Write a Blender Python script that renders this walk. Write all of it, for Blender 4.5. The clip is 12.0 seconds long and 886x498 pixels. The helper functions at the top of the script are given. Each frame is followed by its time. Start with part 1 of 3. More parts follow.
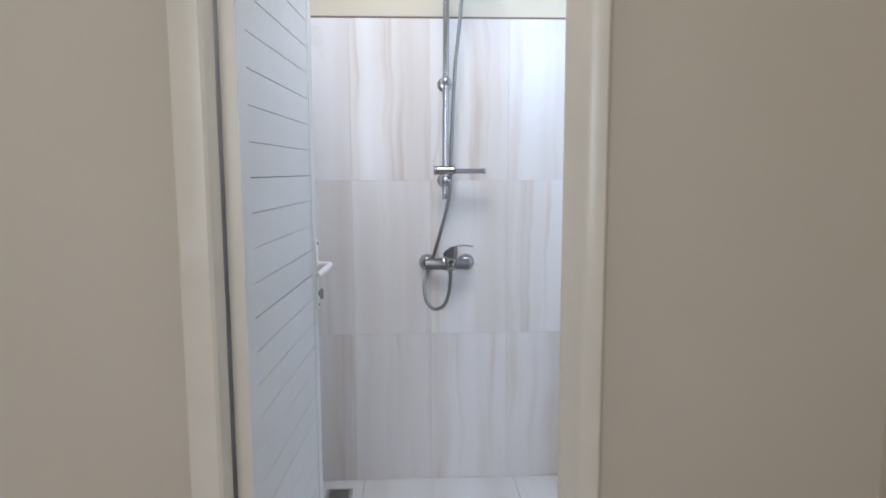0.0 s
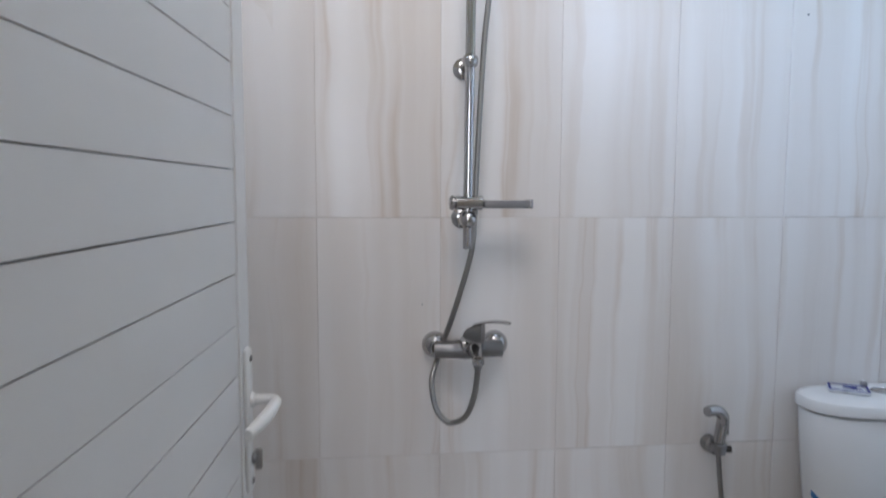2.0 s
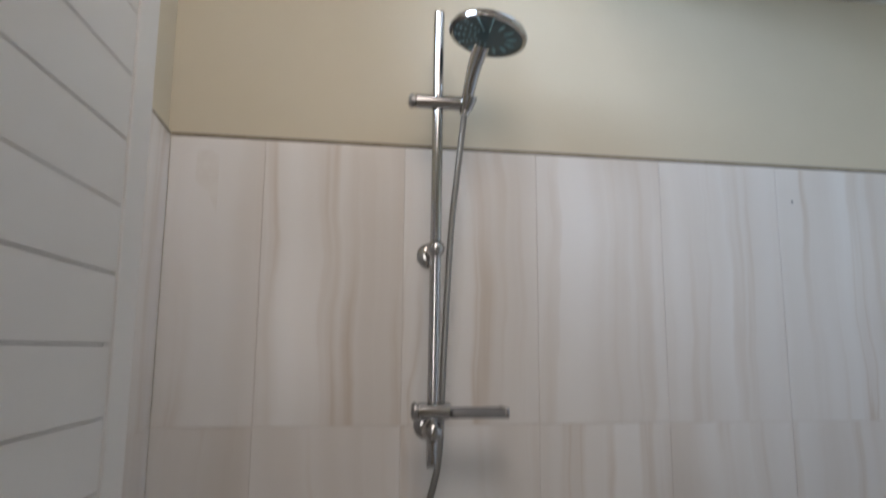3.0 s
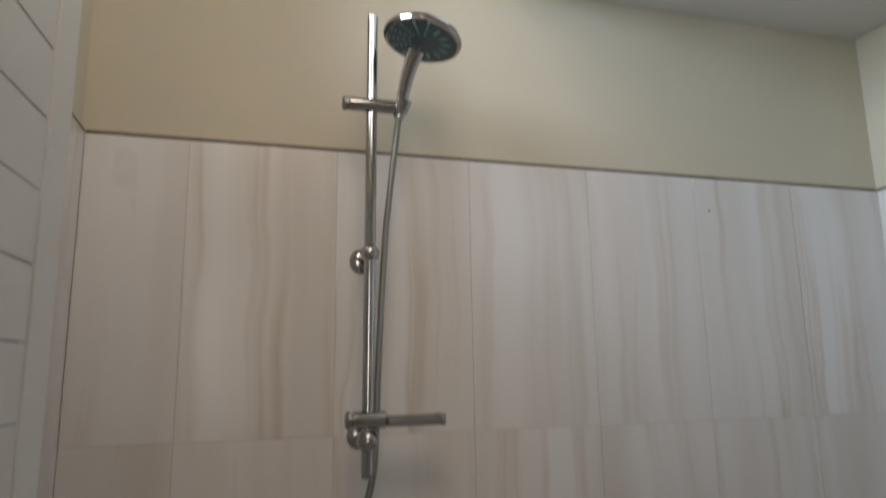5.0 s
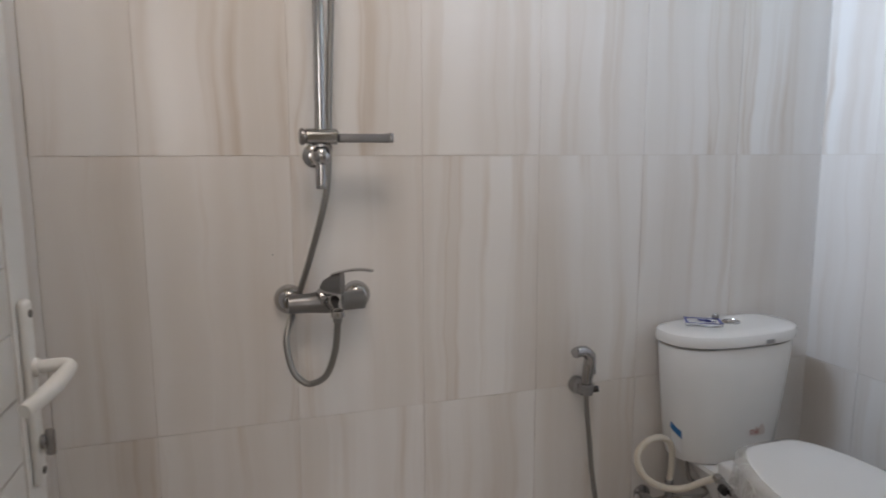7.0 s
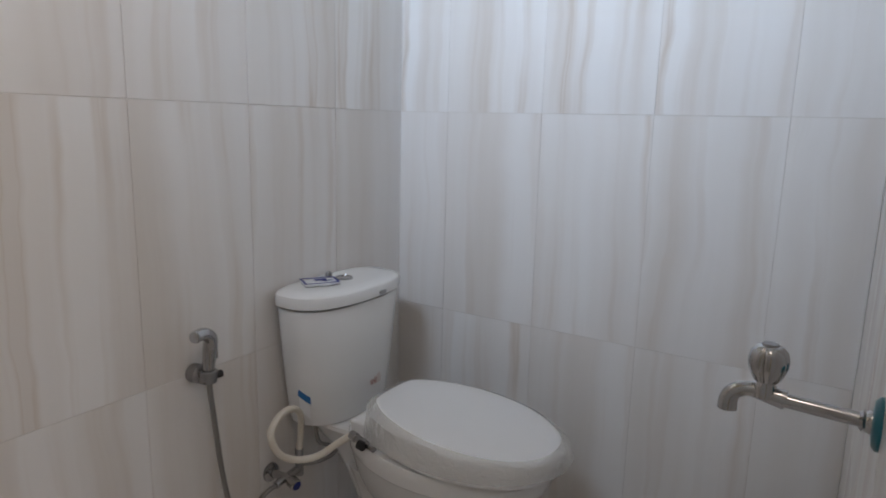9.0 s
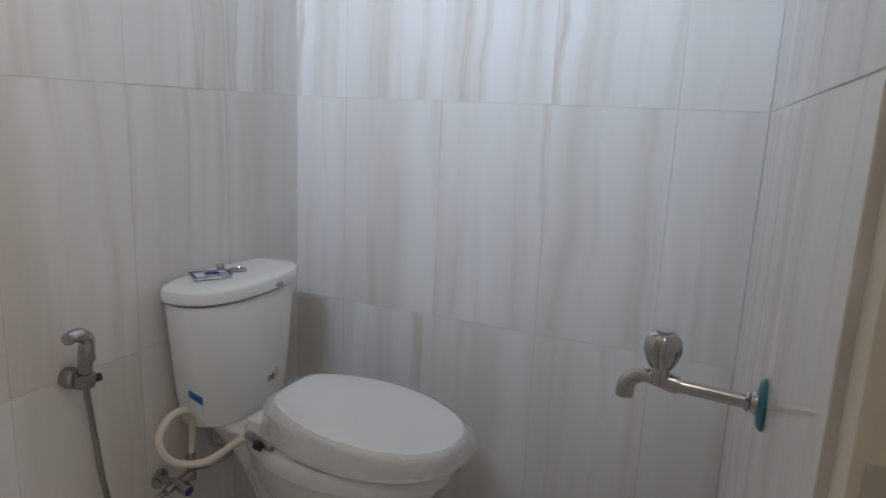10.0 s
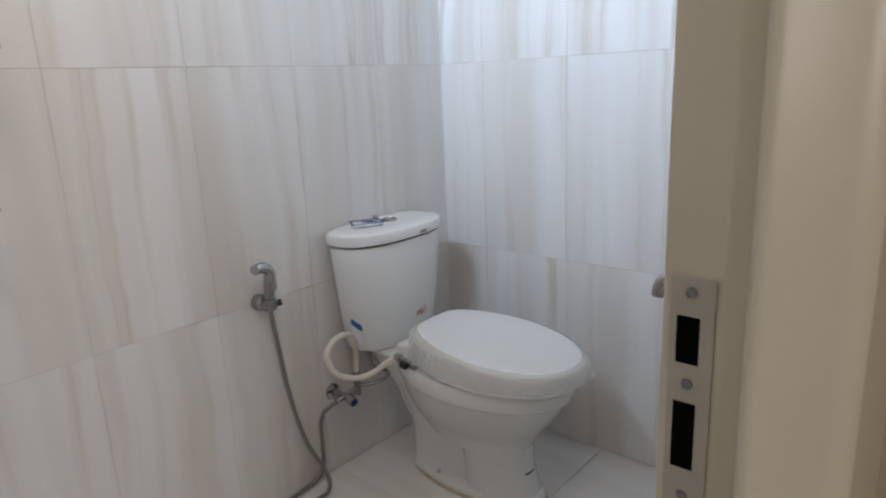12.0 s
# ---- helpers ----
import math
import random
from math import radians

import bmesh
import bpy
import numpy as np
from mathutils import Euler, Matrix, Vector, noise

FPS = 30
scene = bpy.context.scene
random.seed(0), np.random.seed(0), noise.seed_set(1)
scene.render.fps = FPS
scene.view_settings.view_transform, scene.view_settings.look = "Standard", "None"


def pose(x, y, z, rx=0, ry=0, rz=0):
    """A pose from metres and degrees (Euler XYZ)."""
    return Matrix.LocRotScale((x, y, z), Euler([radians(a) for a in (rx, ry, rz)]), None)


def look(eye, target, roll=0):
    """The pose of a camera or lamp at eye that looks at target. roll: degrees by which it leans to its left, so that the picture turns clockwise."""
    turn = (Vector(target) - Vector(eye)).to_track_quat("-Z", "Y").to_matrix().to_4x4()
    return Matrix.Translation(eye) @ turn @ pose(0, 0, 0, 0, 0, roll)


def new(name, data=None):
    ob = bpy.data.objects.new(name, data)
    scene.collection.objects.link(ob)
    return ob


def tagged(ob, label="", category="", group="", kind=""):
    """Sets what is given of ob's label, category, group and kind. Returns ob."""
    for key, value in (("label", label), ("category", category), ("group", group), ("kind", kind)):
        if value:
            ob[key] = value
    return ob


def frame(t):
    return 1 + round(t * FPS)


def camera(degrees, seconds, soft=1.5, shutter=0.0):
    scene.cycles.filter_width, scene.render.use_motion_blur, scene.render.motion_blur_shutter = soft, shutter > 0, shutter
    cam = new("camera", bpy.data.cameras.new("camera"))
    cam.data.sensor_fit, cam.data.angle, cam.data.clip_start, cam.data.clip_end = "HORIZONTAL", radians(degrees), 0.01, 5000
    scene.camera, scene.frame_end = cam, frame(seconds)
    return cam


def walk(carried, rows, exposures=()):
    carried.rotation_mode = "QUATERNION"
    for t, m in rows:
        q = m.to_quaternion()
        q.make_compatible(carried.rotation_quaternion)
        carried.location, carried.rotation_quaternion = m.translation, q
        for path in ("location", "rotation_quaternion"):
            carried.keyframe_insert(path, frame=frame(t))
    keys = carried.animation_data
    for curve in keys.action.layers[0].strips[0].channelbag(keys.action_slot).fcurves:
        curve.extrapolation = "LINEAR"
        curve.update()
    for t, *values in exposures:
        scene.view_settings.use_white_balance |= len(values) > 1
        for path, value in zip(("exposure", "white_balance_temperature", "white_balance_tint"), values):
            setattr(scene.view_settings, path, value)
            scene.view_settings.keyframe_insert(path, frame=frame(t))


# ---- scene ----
cam = camera(68.4, 12.0, 1.7, 0.4)
PATH = [
    (0, (-0.072, -2.512, 1.236), (0.023, -0.528, 0.998), -0.2),
    (0.5, (-0.092, -2.218, 1.238), (-0.009, -0.233, 1.005), -0.5),
    (1, (-0.127, -1.981, 1.218), (-0.016, 0.001, 0.974), -0.1),
    (1.2, (-0.17, -1.88, 1.226), (-0.01, 0.099, 0.982), 0.1),
    (1.5, (-0.174, -1.764, 1.243), (0.009, 0.214, 1.005), 0.2),
    (2, (-0.169, -1.595, 1.265), (0.049, 0.385, 1.088), 0.2),
    (2.5, (-0.138, -1.455, 1.318), (0.109, 0.529, 1.354), 0.6),
    (3, (-0.128, -1.395, 1.356), (0.173, 0.559, 1.662), 0.4),
    (3.2, (-0.141, -1.373, 1.378), (0.198, 0.554, 1.796), 0.6),
    (4.8, (-0.153, -1.363, 1.352), (0.371, 0.512, 1.814), -0.6),
    (5, (-0.153, -1.368, 1.331), (0.385, 0.524, 1.692), -0.9),
    (5.5, (-0.171, -1.38, 1.297), (0.393, 0.534, 1.434), -1.2),
    (6, (-0.183, -1.417, 1.255), (0.375, 0.502, 1.168), -1.3),
    (6.5, (-0.183, -1.444, 1.204), (0.382, 0.459, 0.961), -0.6),
    (7, (-0.134, -1.462, 1.196), (0.488, 0.418, 0.917), -0.2),
    (7.5, (-0.125, -1.371, 1.187), (0.827, 0.365, 0.905), 0.6),
    (7.7, (-0.13, -1.313, 1.201), (1.029, 0.287, 0.892), 1.1),
    (9.3, (-0.165, -1.207, 1.166), (1.528, -0.215, 0.783), 1.6),
    (9.5, (-0.156, -1.215, 1.167), (1.561, -0.263, 0.782), 2.0),
    (10, (-0.133, -1.196, 1.168), (1.665, -0.42, 0.76), 2.5),
    (10.5, (-0.145, -1.167, 1.172), (1.679, -0.477, 0.729), 1.2),
    (11, (-0.157, -1.201, 1.164), (1.646, -0.488, 0.673), 0.3),
    (11.5, (-0.167, -1.31, 1.15), (1.482, -0.296, 0.647), -1.4),
    (12, (-0.2, -1.439, 1.139), (1.27, -0.174, 0.647), -2.5),
]

EXPOSURES = [(0, 0.82, 5500, 12), (1, 0.56, 5600, 14), (2, 0.26, 5800, 13), (2.5, 0.0, 6200, 13), (3, -0.36, 6600, 14), (5, -0.68, 7200, 14), (5.5, -0.50, 7100, 15),
             (6.5, -0.03, 7000, 15), (7.5, 0.02, 6700, 16), (9.5, -0.20, 6700, 15), (10.5, -0.14, 6750, 14), (11.5, -0.02, 6750, 14), (12, 0.31, 6480, 13)]
walk(cam, [(t, look(eye, target, roll)) for t, eye, target, roll in PATH], EXPOSURES)

# ---- world and light ----
world = bpy.data.worlds.new("world")
scene.world = world
world.use_nodes = True
wn = world.node_tree.nodes
sky = wn.new("ShaderNodeTexSky")
sky.sky_type, sky.sun_disc, sky.sun_elevation, sky.sun_rotation = "NISHITA", False, radians(50), radians(60)
wn["Background"].inputs["Strength"].default_value = 0.1
world.node_tree.links.new(sky.outputs[0], wn["Background"].inputs["Color"])


def area_lamp(name, m, w, h, power, color):
    data = bpy.data.lights.new(name, "AREA")
    data.shape, data.size, data.size_y, data.energy, data.color = "RECTANGLE", w, h, power, color
    ob = new(name, data)
    ob.matrix_world = m
    return ob


WINDOW_Y, WINDOW_Z = (-0.82, -0.34), (2.08, 2.52)
TRANSOM_X, TRANSOM_Z = (-0.42, 0.25), (2.18, 2.95)
HALL_X, HALL_Z = (-1.45, -0.25), (1.0, 2.2)
# daylight of the high window, then fill lamps added above the door and in the hall
w_lamp = area_lamp("window_daylight", look((-0.56, -0.58, 2.30), (0.44, -0.54, 2.06)), 0.46, 0.42, 12.1, (0.61, 0.79, 1.0))
w_lamp.data.spread = radians(82)
# warm fill added above the door to brighten the shower wall
t_lamp = area_lamp("transom_fill", look((-0.085, -1.30, 2.565), (-0.05, 0, 1.05)), 0.64, 0.74, 6.1, (1.0, 0.89, 0.79))
t_lamp.data.spread = radians(136)
# fill lamp added at the hall's far end, its place assumed
area_lamp("hall_fill", look((-0.85, -4.47, 1.6), (-0.85, 0, 1.6)), 1.15, 1.15, 18, (1.0, 0.955, 0.90))


# ---- materials ----
def material(name, rough=0.5, metal=0.0, color=(0.8, 0.8, 0.8), coat=0.0):
    mat = bpy.data.materials.new(name)
    mat.use_nodes = True
    b = mat.node_tree.nodes["Principled BSDF"]
    b.inputs["Base Color"].default_value = (*color, 1)
    b.inputs["Roughness"].default_value = rough
    b.inputs["Metallic"].default_value = metal
    b.inputs["Coat Weight"].default_value = coat
    return mat, mat.node_tree.nodes, mat.node_tree.links, b


def ramp(nodes, stops):
    r = nodes.new("ShaderNodeValToRGB")
    els = r.color_ramp.elements
    while len(els) < len(stops):
        els.new(0.5)
    for e, (p, c) in zip(els, stops):
        e.position, e.color = p, (*c, 1) if len(c) == 3 else c
    return r


def coords(nodes, links, scale, random_shift=False):
    tc = nodes.new("ShaderNodeTexCoord")
    mp = nodes.new("ShaderNodeMapping")
    mp.inputs["Scale"].default_value = scale
    links.new(tc.outputs["Object"], mp.inputs["Vector"])
    if random_shift:
        oi = nodes.new("ShaderNodeObjectInfo")
        mul = nodes.new("ShaderNodeVectorMath")
        mul.operation = "MULTIPLY"
        mul.inputs[1].default_value = (37.0, 53.0, 29.0)
        links.new(oi.outputs["Random"], mul.inputs[0])
        links.new(mul.outputs[0], mp.inputs["Location"])
    return mp


def tex_noise(nodes, links, vec, scale, detail=4, rough=0.55, distort=0.0):
    n = nodes.new("ShaderNodeTexNoise")
    n.inputs["Scale"].default_value, n.inputs["Detail"].default_value = scale, detail
    n.inputs["Roughness"].default_value, n.inputs["Distortion"].default_value = rough, distort
    links.new(vec.outputs[0], n.inputs["Vector"])
    return n


def mix_color(nodes, links, fac, a, b, blend="MIX", amount=None):
    m = nodes.new("ShaderNodeMix")
    m.data_type, m.blend_type = "RGBA", blend
    if amount is not None:
        m.inputs[0].default_value = amount
    if fac is not None:
        links.new(fac, m.inputs[0])
    for sock, v in ((m.inputs[6], a), (m.inputs[7], b)):
        if isinstance(v, tuple):
            sock.default_value = (*v, 1)
        else:
            links.new(v, sock)
    return m.outputs[2]


def bump(nodes, links, height, b, strength=0.2, distance=0.002):
    bp = nodes.new("ShaderNodeBump")
    bp.inputs["Strength"].default_value, bp.inputs["Distance"].default_value = strength, distance
    links.new(height, bp.inputs["Height"])
    links.new(bp.outputs[0], b.inputs["Normal"])


def scalar(nodes, links, op, a, b):
    m = nodes.new("ShaderNodeMath")
    m.operation = op
    for sock, v in zip(m.inputs, (a, b)):
        if isinstance(v, (int, float)):
            sock.default_value = v
        else:
            links.new(v, sock)
    return m.outputs[0]


def veined_tile(name="veined_tile", vein=1.0, rough=0.17):
    """White glazed ceramic with broad beige bands and long, slightly wavering taupe veins."""
    mat, n, l, b = material(name, rough)
    b.inputs["IOR"].default_value = 1.34
    sway = tex_noise(n, l, coords(n, l, (2.2, 1, 2.6), True), 1.0, 3, 0.55)
    shift = scalar(n, l, "MULTIPLY", scalar(n, l, "SUBTRACT", sway.outputs["Fac"], 0.5), 0.075)

    def streaks(scale, detail, rough_):
        at = coords(n, l, (1, 1, 1))
        sep = n.new("ShaderNodeSeparateXYZ")
        l.new(at.outputs[0], sep.inputs[0])
        com = n.new("ShaderNodeCombineXYZ")
        l.new(scalar(n, l, "ADD", sep.outputs[0], shift), com.inputs[0])
        l.new(sep.outputs[2], com.inputs[2])
        mp = n.new("ShaderNodeMapping")
        mp.inputs["Scale"].default_value = scale
        l.new(com.outputs[0], mp.inputs["Vector"])
        oi = n.new("ShaderNodeObjectInfo")
        off = n.new("ShaderNodeVectorMath")
        off.operation = "MULTIPLY"
        off.inputs[1].default_value = (61.0, 47.0, 31.0)
        l.new(oi.outputs["Random"], off.inputs[0])
        l.new(off.outputs[0], mp.inputs["Location"])
        return tex_noise(n, l, mp, 1.0, detail, rough_)

    broad = streaks((8.0, 1, 0.35), 2, 0.45)
    veins = streaks((21.0, 1, 0.6), 2.5, 0.5)
    hair = streaks((55.0, 1, 0.9), 2, 0.5)
    wash = tex_noise(n, l, coords(n, l, (6, 1, 1.3), True), 1.0, 2)
    r1 = ramp(n, [(0.33, (0.715, 0.672, 0.632)), (0.48, (0.775, 0.748, 0.724)), (0.66, (0.825, 0.812, 0.80))])
    l.new(broad.outputs["Fac"], r1.inputs[0])
    r2 = ramp(n, [(0.51, (0, 0, 0)), (0.62, (0.32, 0.32, 0.32)), (0.672, (0.58, 0.58, 0.58)), (0.70, (0.27, 0.27, 0.27)), (0.80, (0.15, 0.15, 0.15))])
    l.new(veins.outputs["Fac"], r2.inputs[0])
    fade = ramp(n, [(0.36, (0.12 * vein,) * 3), (0.62, (vein,) * 3)])
    l.new(wash.outputs["Fac"], fade.inputs[0])
    r3 = ramp(n, [(0.50, (0, 0, 0)), (0.8, (0.16, 0.16, 0.16))])
    l.new(hair.outputs["Fac"], r3.inputs[0])
    fac = mix_color(n, l, None, r2.outputs[0], fade.outputs[0], "MULTIPLY", 1.0)
    c = mix_color(n, l, fac, r1.outputs[0], (0.55, 0.45, 0.36))
    c = mix_color(n, l, r3.outputs[0], c, (0.85, 0.84, 0.83))
    l.new(c, b.inputs["Base Color"])
    blotch = tex_noise(n, l, coords(n, l, (1, 1, 1), True), 7.0, 4, 0.6)
    mr = n.new("ShaderNodeMapRange")
    mr.inputs[3].default_value, mr.inputs[4].default_value = rough - 0.03, rough + 0.09
    l.new(blotch.outputs["Fac"], mr.inputs[0])
    l.new(mr.outputs[0], b.inputs["Roughness"])
    ripple = tex_noise(n, l, coords(n, l, (1, 1, 1), True), 5.0, 2)
    bump(n, l, ripple.outputs["Fac"], b, 0.012, 0.01)
    return mat


def plaster(name, color, dark, scale=3.0, rough=0.75, strength=0.12):
    mat, n, l, b = material(name, rough)
    vec = coords(n, l, (1, 1, 1))
    big = tex_noise(n, l, vec, scale, 5)
    r = ramp(n, [(0.3, dark), (0.7, color)])
    l.new(big.outputs["Fac"], r.inputs[0])
    l.new(r.outputs[0], b.inputs["Base Color"])
    small = tex_noise(n, l, vec, 90.0, 3)
    bump(n, l, small.outputs["Fac"], b, strength, 0.003)
    return mat


def smooth_paint(name, color, rough, vary=0.06, scale=6.0, relief=0.03):
    mat, n, l, b = material(name, rough)
    vec = coords(n, l, (1, 1, 1))
    big = tex_noise(n, l, vec, scale, 5)
    r = ramp(n, [(0.3, tuple(c * (1 - vary) for c in color)), (0.7, color)])
    l.new(big.outputs["Fac"], r.inputs[0])
    l.new(r.outputs[0], b.inputs["Base Color"])
    bump(n, l, big.outputs["Fac"], b, relief, 0.004)
    return mat


def metal(name, color, rough, scale=40.0, spread=0.12):
    mat, n, l, b = material(name, rough, 1.0, color)
    sm = tex_noise(n, l, coords(n, l, (1, 1, 1)), scale, 4)
    mr = n.new("ShaderNodeMapRange")
    mr.inputs[3].default_value, mr.inputs[4].default_value = max(0.02, rough - spread / 2), rough + spread
    l.new(sm.outputs["Fac"], mr.inputs[0])
    l.new(mr.outputs[0], b.inputs["Roughness"])
    return mat


M_TILE = veined_tile()
M_CREAM = plaster("cream_wall_paint", (0.66, 0.605, 0.485), (0.63, 0.575, 0.455))
M_HALL = plaster("beige_hall_paint", (0.59, 0.525, 0.415), (0.56, 0.495, 0.385), 2.0)
M_WHITE_CEIL = plaster("white_ceiling_paint", (0.82, 0.82, 0.81), (0.78, 0.78, 0.77))
M_GROUT = plaster("grey_grout", (0.74, 0.70, 0.65), (0.62, 0.58, 0.53), 12.0, 0.9)
M_JOINT = plaster("white_joint_filler", (0.78, 0.765, 0.745), (0.70, 0.68, 0.65), 12.0, 0.8)
M_TRIM = plaster("brown_strip", (0.22, 0.18, 0.13), (0.15, 0.12, 0.09), 20.0, 0.9)
M_FRAME = smooth_paint("cream_gloss_paint", (0.74, 0.68, 0.565), 0.33, 0.05, 9.0, 0.10)
M_PVC = smooth_paint("white_door_plastic", (0.78, 0.775, 0.76), 0.32, 0.05, 4.0, 0.05)
# dark grey that paints the shade inside the door's grooves
M_DARK = smooth_paint("groove_shade", (0.16, 0.16, 0.16), 0.8)
M_CERAMIC = smooth_paint("white_sanitary_ceramic", (0.80, 0.80, 0.79), 0.10, 0.02, 5.0, 0.01)
M_SEAT = smooth_paint("white_seat_plastic", (0.82, 0.82, 0.82), 0.25, 0.02, 5.0, 0.02)
M_CHROME = metal("chrome", (0.45, 0.45, 0.455), 0.11)
M_SATIN = metal("satin_chrome", (0.33, 0.33, 0.335), 0.26)
M_HOSE = metal("steel_hose", (0.30, 0.295, 0.285), 0.36)
M_STEEL = metal("brushed_steel", (0.55, 0.54, 0.52), 0.38)
M_BLACK = smooth_paint("black_plastic", (0.02, 0.02, 0.022), 0.4)
M_RUBBER = smooth_paint("cream_rubber_hose", (0.78, 0.73, 0.64), 0.45)
M_BLUE = smooth_paint("blue_print", (0.02, 0.16, 0.42), 0.35)
M_NAVY = smooth_paint("navy_print", (0.012, 0.025, 0.22), 0.5)
M_TEAL = smooth_paint("teal_plastic", (0.012, 0.15, 0.20), 0.3)
M_FACE = smooth_paint("blue_grey_spray_face", (0.09, 0.15, 0.18), 0.35)
M_NOZZLE = smooth_paint("pale_blue_nozzle", (0.25, 0.45, 0.52), 0.45)
M_RED = smooth_paint("dull_red_print", (0.42, 0.16, 0.13), 0.5)
M_GREY = smooth_paint("grey_print", (0.30, 0.30, 0.30), 0.5)
M_PAPER = smooth_paint("white_label_film", (0.84, 0.85, 0.86), 0.35)
M_FLOOR = veined_tile("pale_floor_tile", 0.2, 0.14)
M_HALL_FLOOR = smooth_paint("hall_floor_tile", (0.55, 0.50, 0.42), 0.25)


def film_material():
    mat, n, l, b = material("clear_packing_film", 0.18, 0, (0.93, 0.92, 0.88))
    b.inputs["Alpha"].default_value = 0.34
    w = tex_noise(n, l, coords(n, l, (1, 1, 1)), 45.0, 4, 0.6, 1.0)
    bump(n, l, w.outputs["Fac"], b, 0.8, 0.01)
    return mat


M_FILM = film_material()


# ---- mesh helpers ----
def V(*a):
    return Vector(a)


def mesh_of(bm, name, mat, smooth=True):
    bmesh.ops.recalc_face_normals(bm, faces=bm.faces)
    me = bpy.data.meshes.new(name)
    if smooth:
        for f in bm.faces:
            f.smooth = True
        for e in bm.edges:
            if len(e.link_faces) == 2 and e.calc_face_angle(0) > radians(38):
                e.smooth = False
    bm.to_mesh(me)
    bm.free()
    me.materials.append(mat)
    return me


BASE = {}


def thing(name, base, label, category, group="", kind=""):
    ob = new(name)
    m = base if isinstance(base, Matrix) else Matrix.Translation(base)
    ob.matrix_world = m
    BASE[ob] = m
    return tagged(ob, label, category, group, kind)


def part(name, bm, mat, parent, label="", local=False, smooth=True):
    """One mesh under a thing or a part; coordinates of the place unless local."""
    if not local:
        bmesh.ops.transform(bm, matrix=BASE[parent].inverted(), verts=bm.verts)
    ob = new(name, mesh_of(bm, name, mat, smooth))
    ob.parent = parent
    BASE[ob] = BASE[parent]
    return tagged(ob, label)


def box(x0, x1, y0, y1, z0, z1, bevel=0.0, seg=2, bm=None):
    own = bmesh.new()
    bmesh.ops.create_cube(own, size=1, matrix=Matrix.Translation(((x0 + x1) / 2, (y0 + y1) / 2, (z0 + z1) / 2)) @ Matrix.Diagonal((x1 - x0, y1 - y0, z1 - z0, 1)))
    if bevel:
        bmesh.ops.bevel(own, geom=own.edges[:], offset=bevel, segments=seg, affect="EDGES", profile=0.5)
    return own if bm is None else join(bm, own)


def join(bm, other):
    me = bpy.data.meshes.new("tmp")
    other.to_mesh(me)
    other.free()
    bm.from_mesh(me)
    bpy.data.meshes.remove(me)
    return bm


def spline(points, n=12):
    """Smooth run of points through the given ones."""
    p = [Vector(q) for q in points]
    p = [p[0] * 2 - p[1]] + p + [p[-1] * 2 - p[-2]]
    out = []
    for i in range(1, len(p) - 2):
        for k in range(n):
            t = k / n
            a, b, c, d = p[i - 1], p[i], p[i + 1], p[i + 2]
            out.append(0.5 * (2 * b + (c - a) * t + (2 * a - 5 * b + 4 * c - d) * t * t + (3 * b - a - 3 * c + d) * t ** 3))
    out.append(p[-2])
    return out


def even(points, step):
    run = [0.0]
    for a, b in zip(points, points[1:]):
        run.append(run[-1] + (b - a).length)
    n = max(2, int(run[-1] / step))
    out, j = [], 0
    for i in range(n + 1):
        s = run[-1] * i / n
        while j < len(run) - 2 and run[j + 1] < s:
            j += 1
        f = (s - run[j]) / max(1e-9, run[j + 1] - run[j])
        out.append(points[j].lerp(points[j + 1], min(1, f)))
    return out


def sweep(points, radius, sides=12, cap=True, bm=None):
    """A round tube along points; radius a number or a function of (index, share)."""
    bm = bm or bmesh.new()
    rings, up = [], None
    for i, p in enumerate(points):
        d = (points[min(i + 1, len(points) - 1)] - points[max(i - 1, 0)]).normalized()
        if up is None:
            up = d.orthogonal().normalized()
        up = (up - d * up.dot(d)).normalized()
        side = d.cross(up)
        r = radius(i, i / (len(points) - 1)) if callable(radius) else radius
        rings.append([bm.verts.new(p + (up * math.cos(a) + side * math.sin(a)) * r) for a in (2 * math.pi * k / sides for k in range(sides))])
    for a, b in zip(rings, rings[1:]):
        for k in range(sides):
            bm.faces.new((a[k], a[(k + 1) % sides], b[(k + 1) % sides], b[k]))
    if cap:
        bm.faces.new(rings[0][::-1])
        bm.faces.new(rings[-1])
    return bm


def hose(points, radius, step=0.0035):
    return sweep(even(spline(points, 20), step), lambda i, s: radius * (1.0 if i % 2 else 0.86), 10)


def lathe(profile, m=None, sides=28, bm=None):
    """Profile of (radius, height) turned about z, then placed by m."""
    bm = bm or bmesh.new()
    m = m or Matrix()
    rings = []
    for r, h in profile:
        if r < 1e-6:
            rings.append([bm.verts.new(m @ V(0, 0, h))])
        else:
            rings.append([bm.verts.new(m @ V(r * math.cos(2 * math.pi * k / sides), r * math.sin(2 * math.pi * k / sides), h)) for k in range(sides)])
    for a, b in zip(rings, rings[1:]):
        for k in range(sides):
            k2 = (k + 1) % sides
            if len(a) == 1 and len(b) == 1:
                continue
            if len(a) == 1:
                bm.faces.new((a[0], b[k], b[k2]))
            elif len(b) == 1:
                bm.faces.new((a[k], a[k2], b[0]))
            else:
                bm.faces.new((a[k], a[k2], b[k2], b[k]))
    for ring, flip in ((rings[0], True), (rings[-1], False)):
        if len(ring) > 1:
            bm.faces.new(ring[::-1] if flip else ring)
    return bm


def along(start, end):
    """Matrix that lays the z axis from start towards end."""
    d = Vector(end) - Vector(start)
    return Matrix.Translation(start) @ d.to_track_quat("Z", "Y").to_matrix().to_4x4()


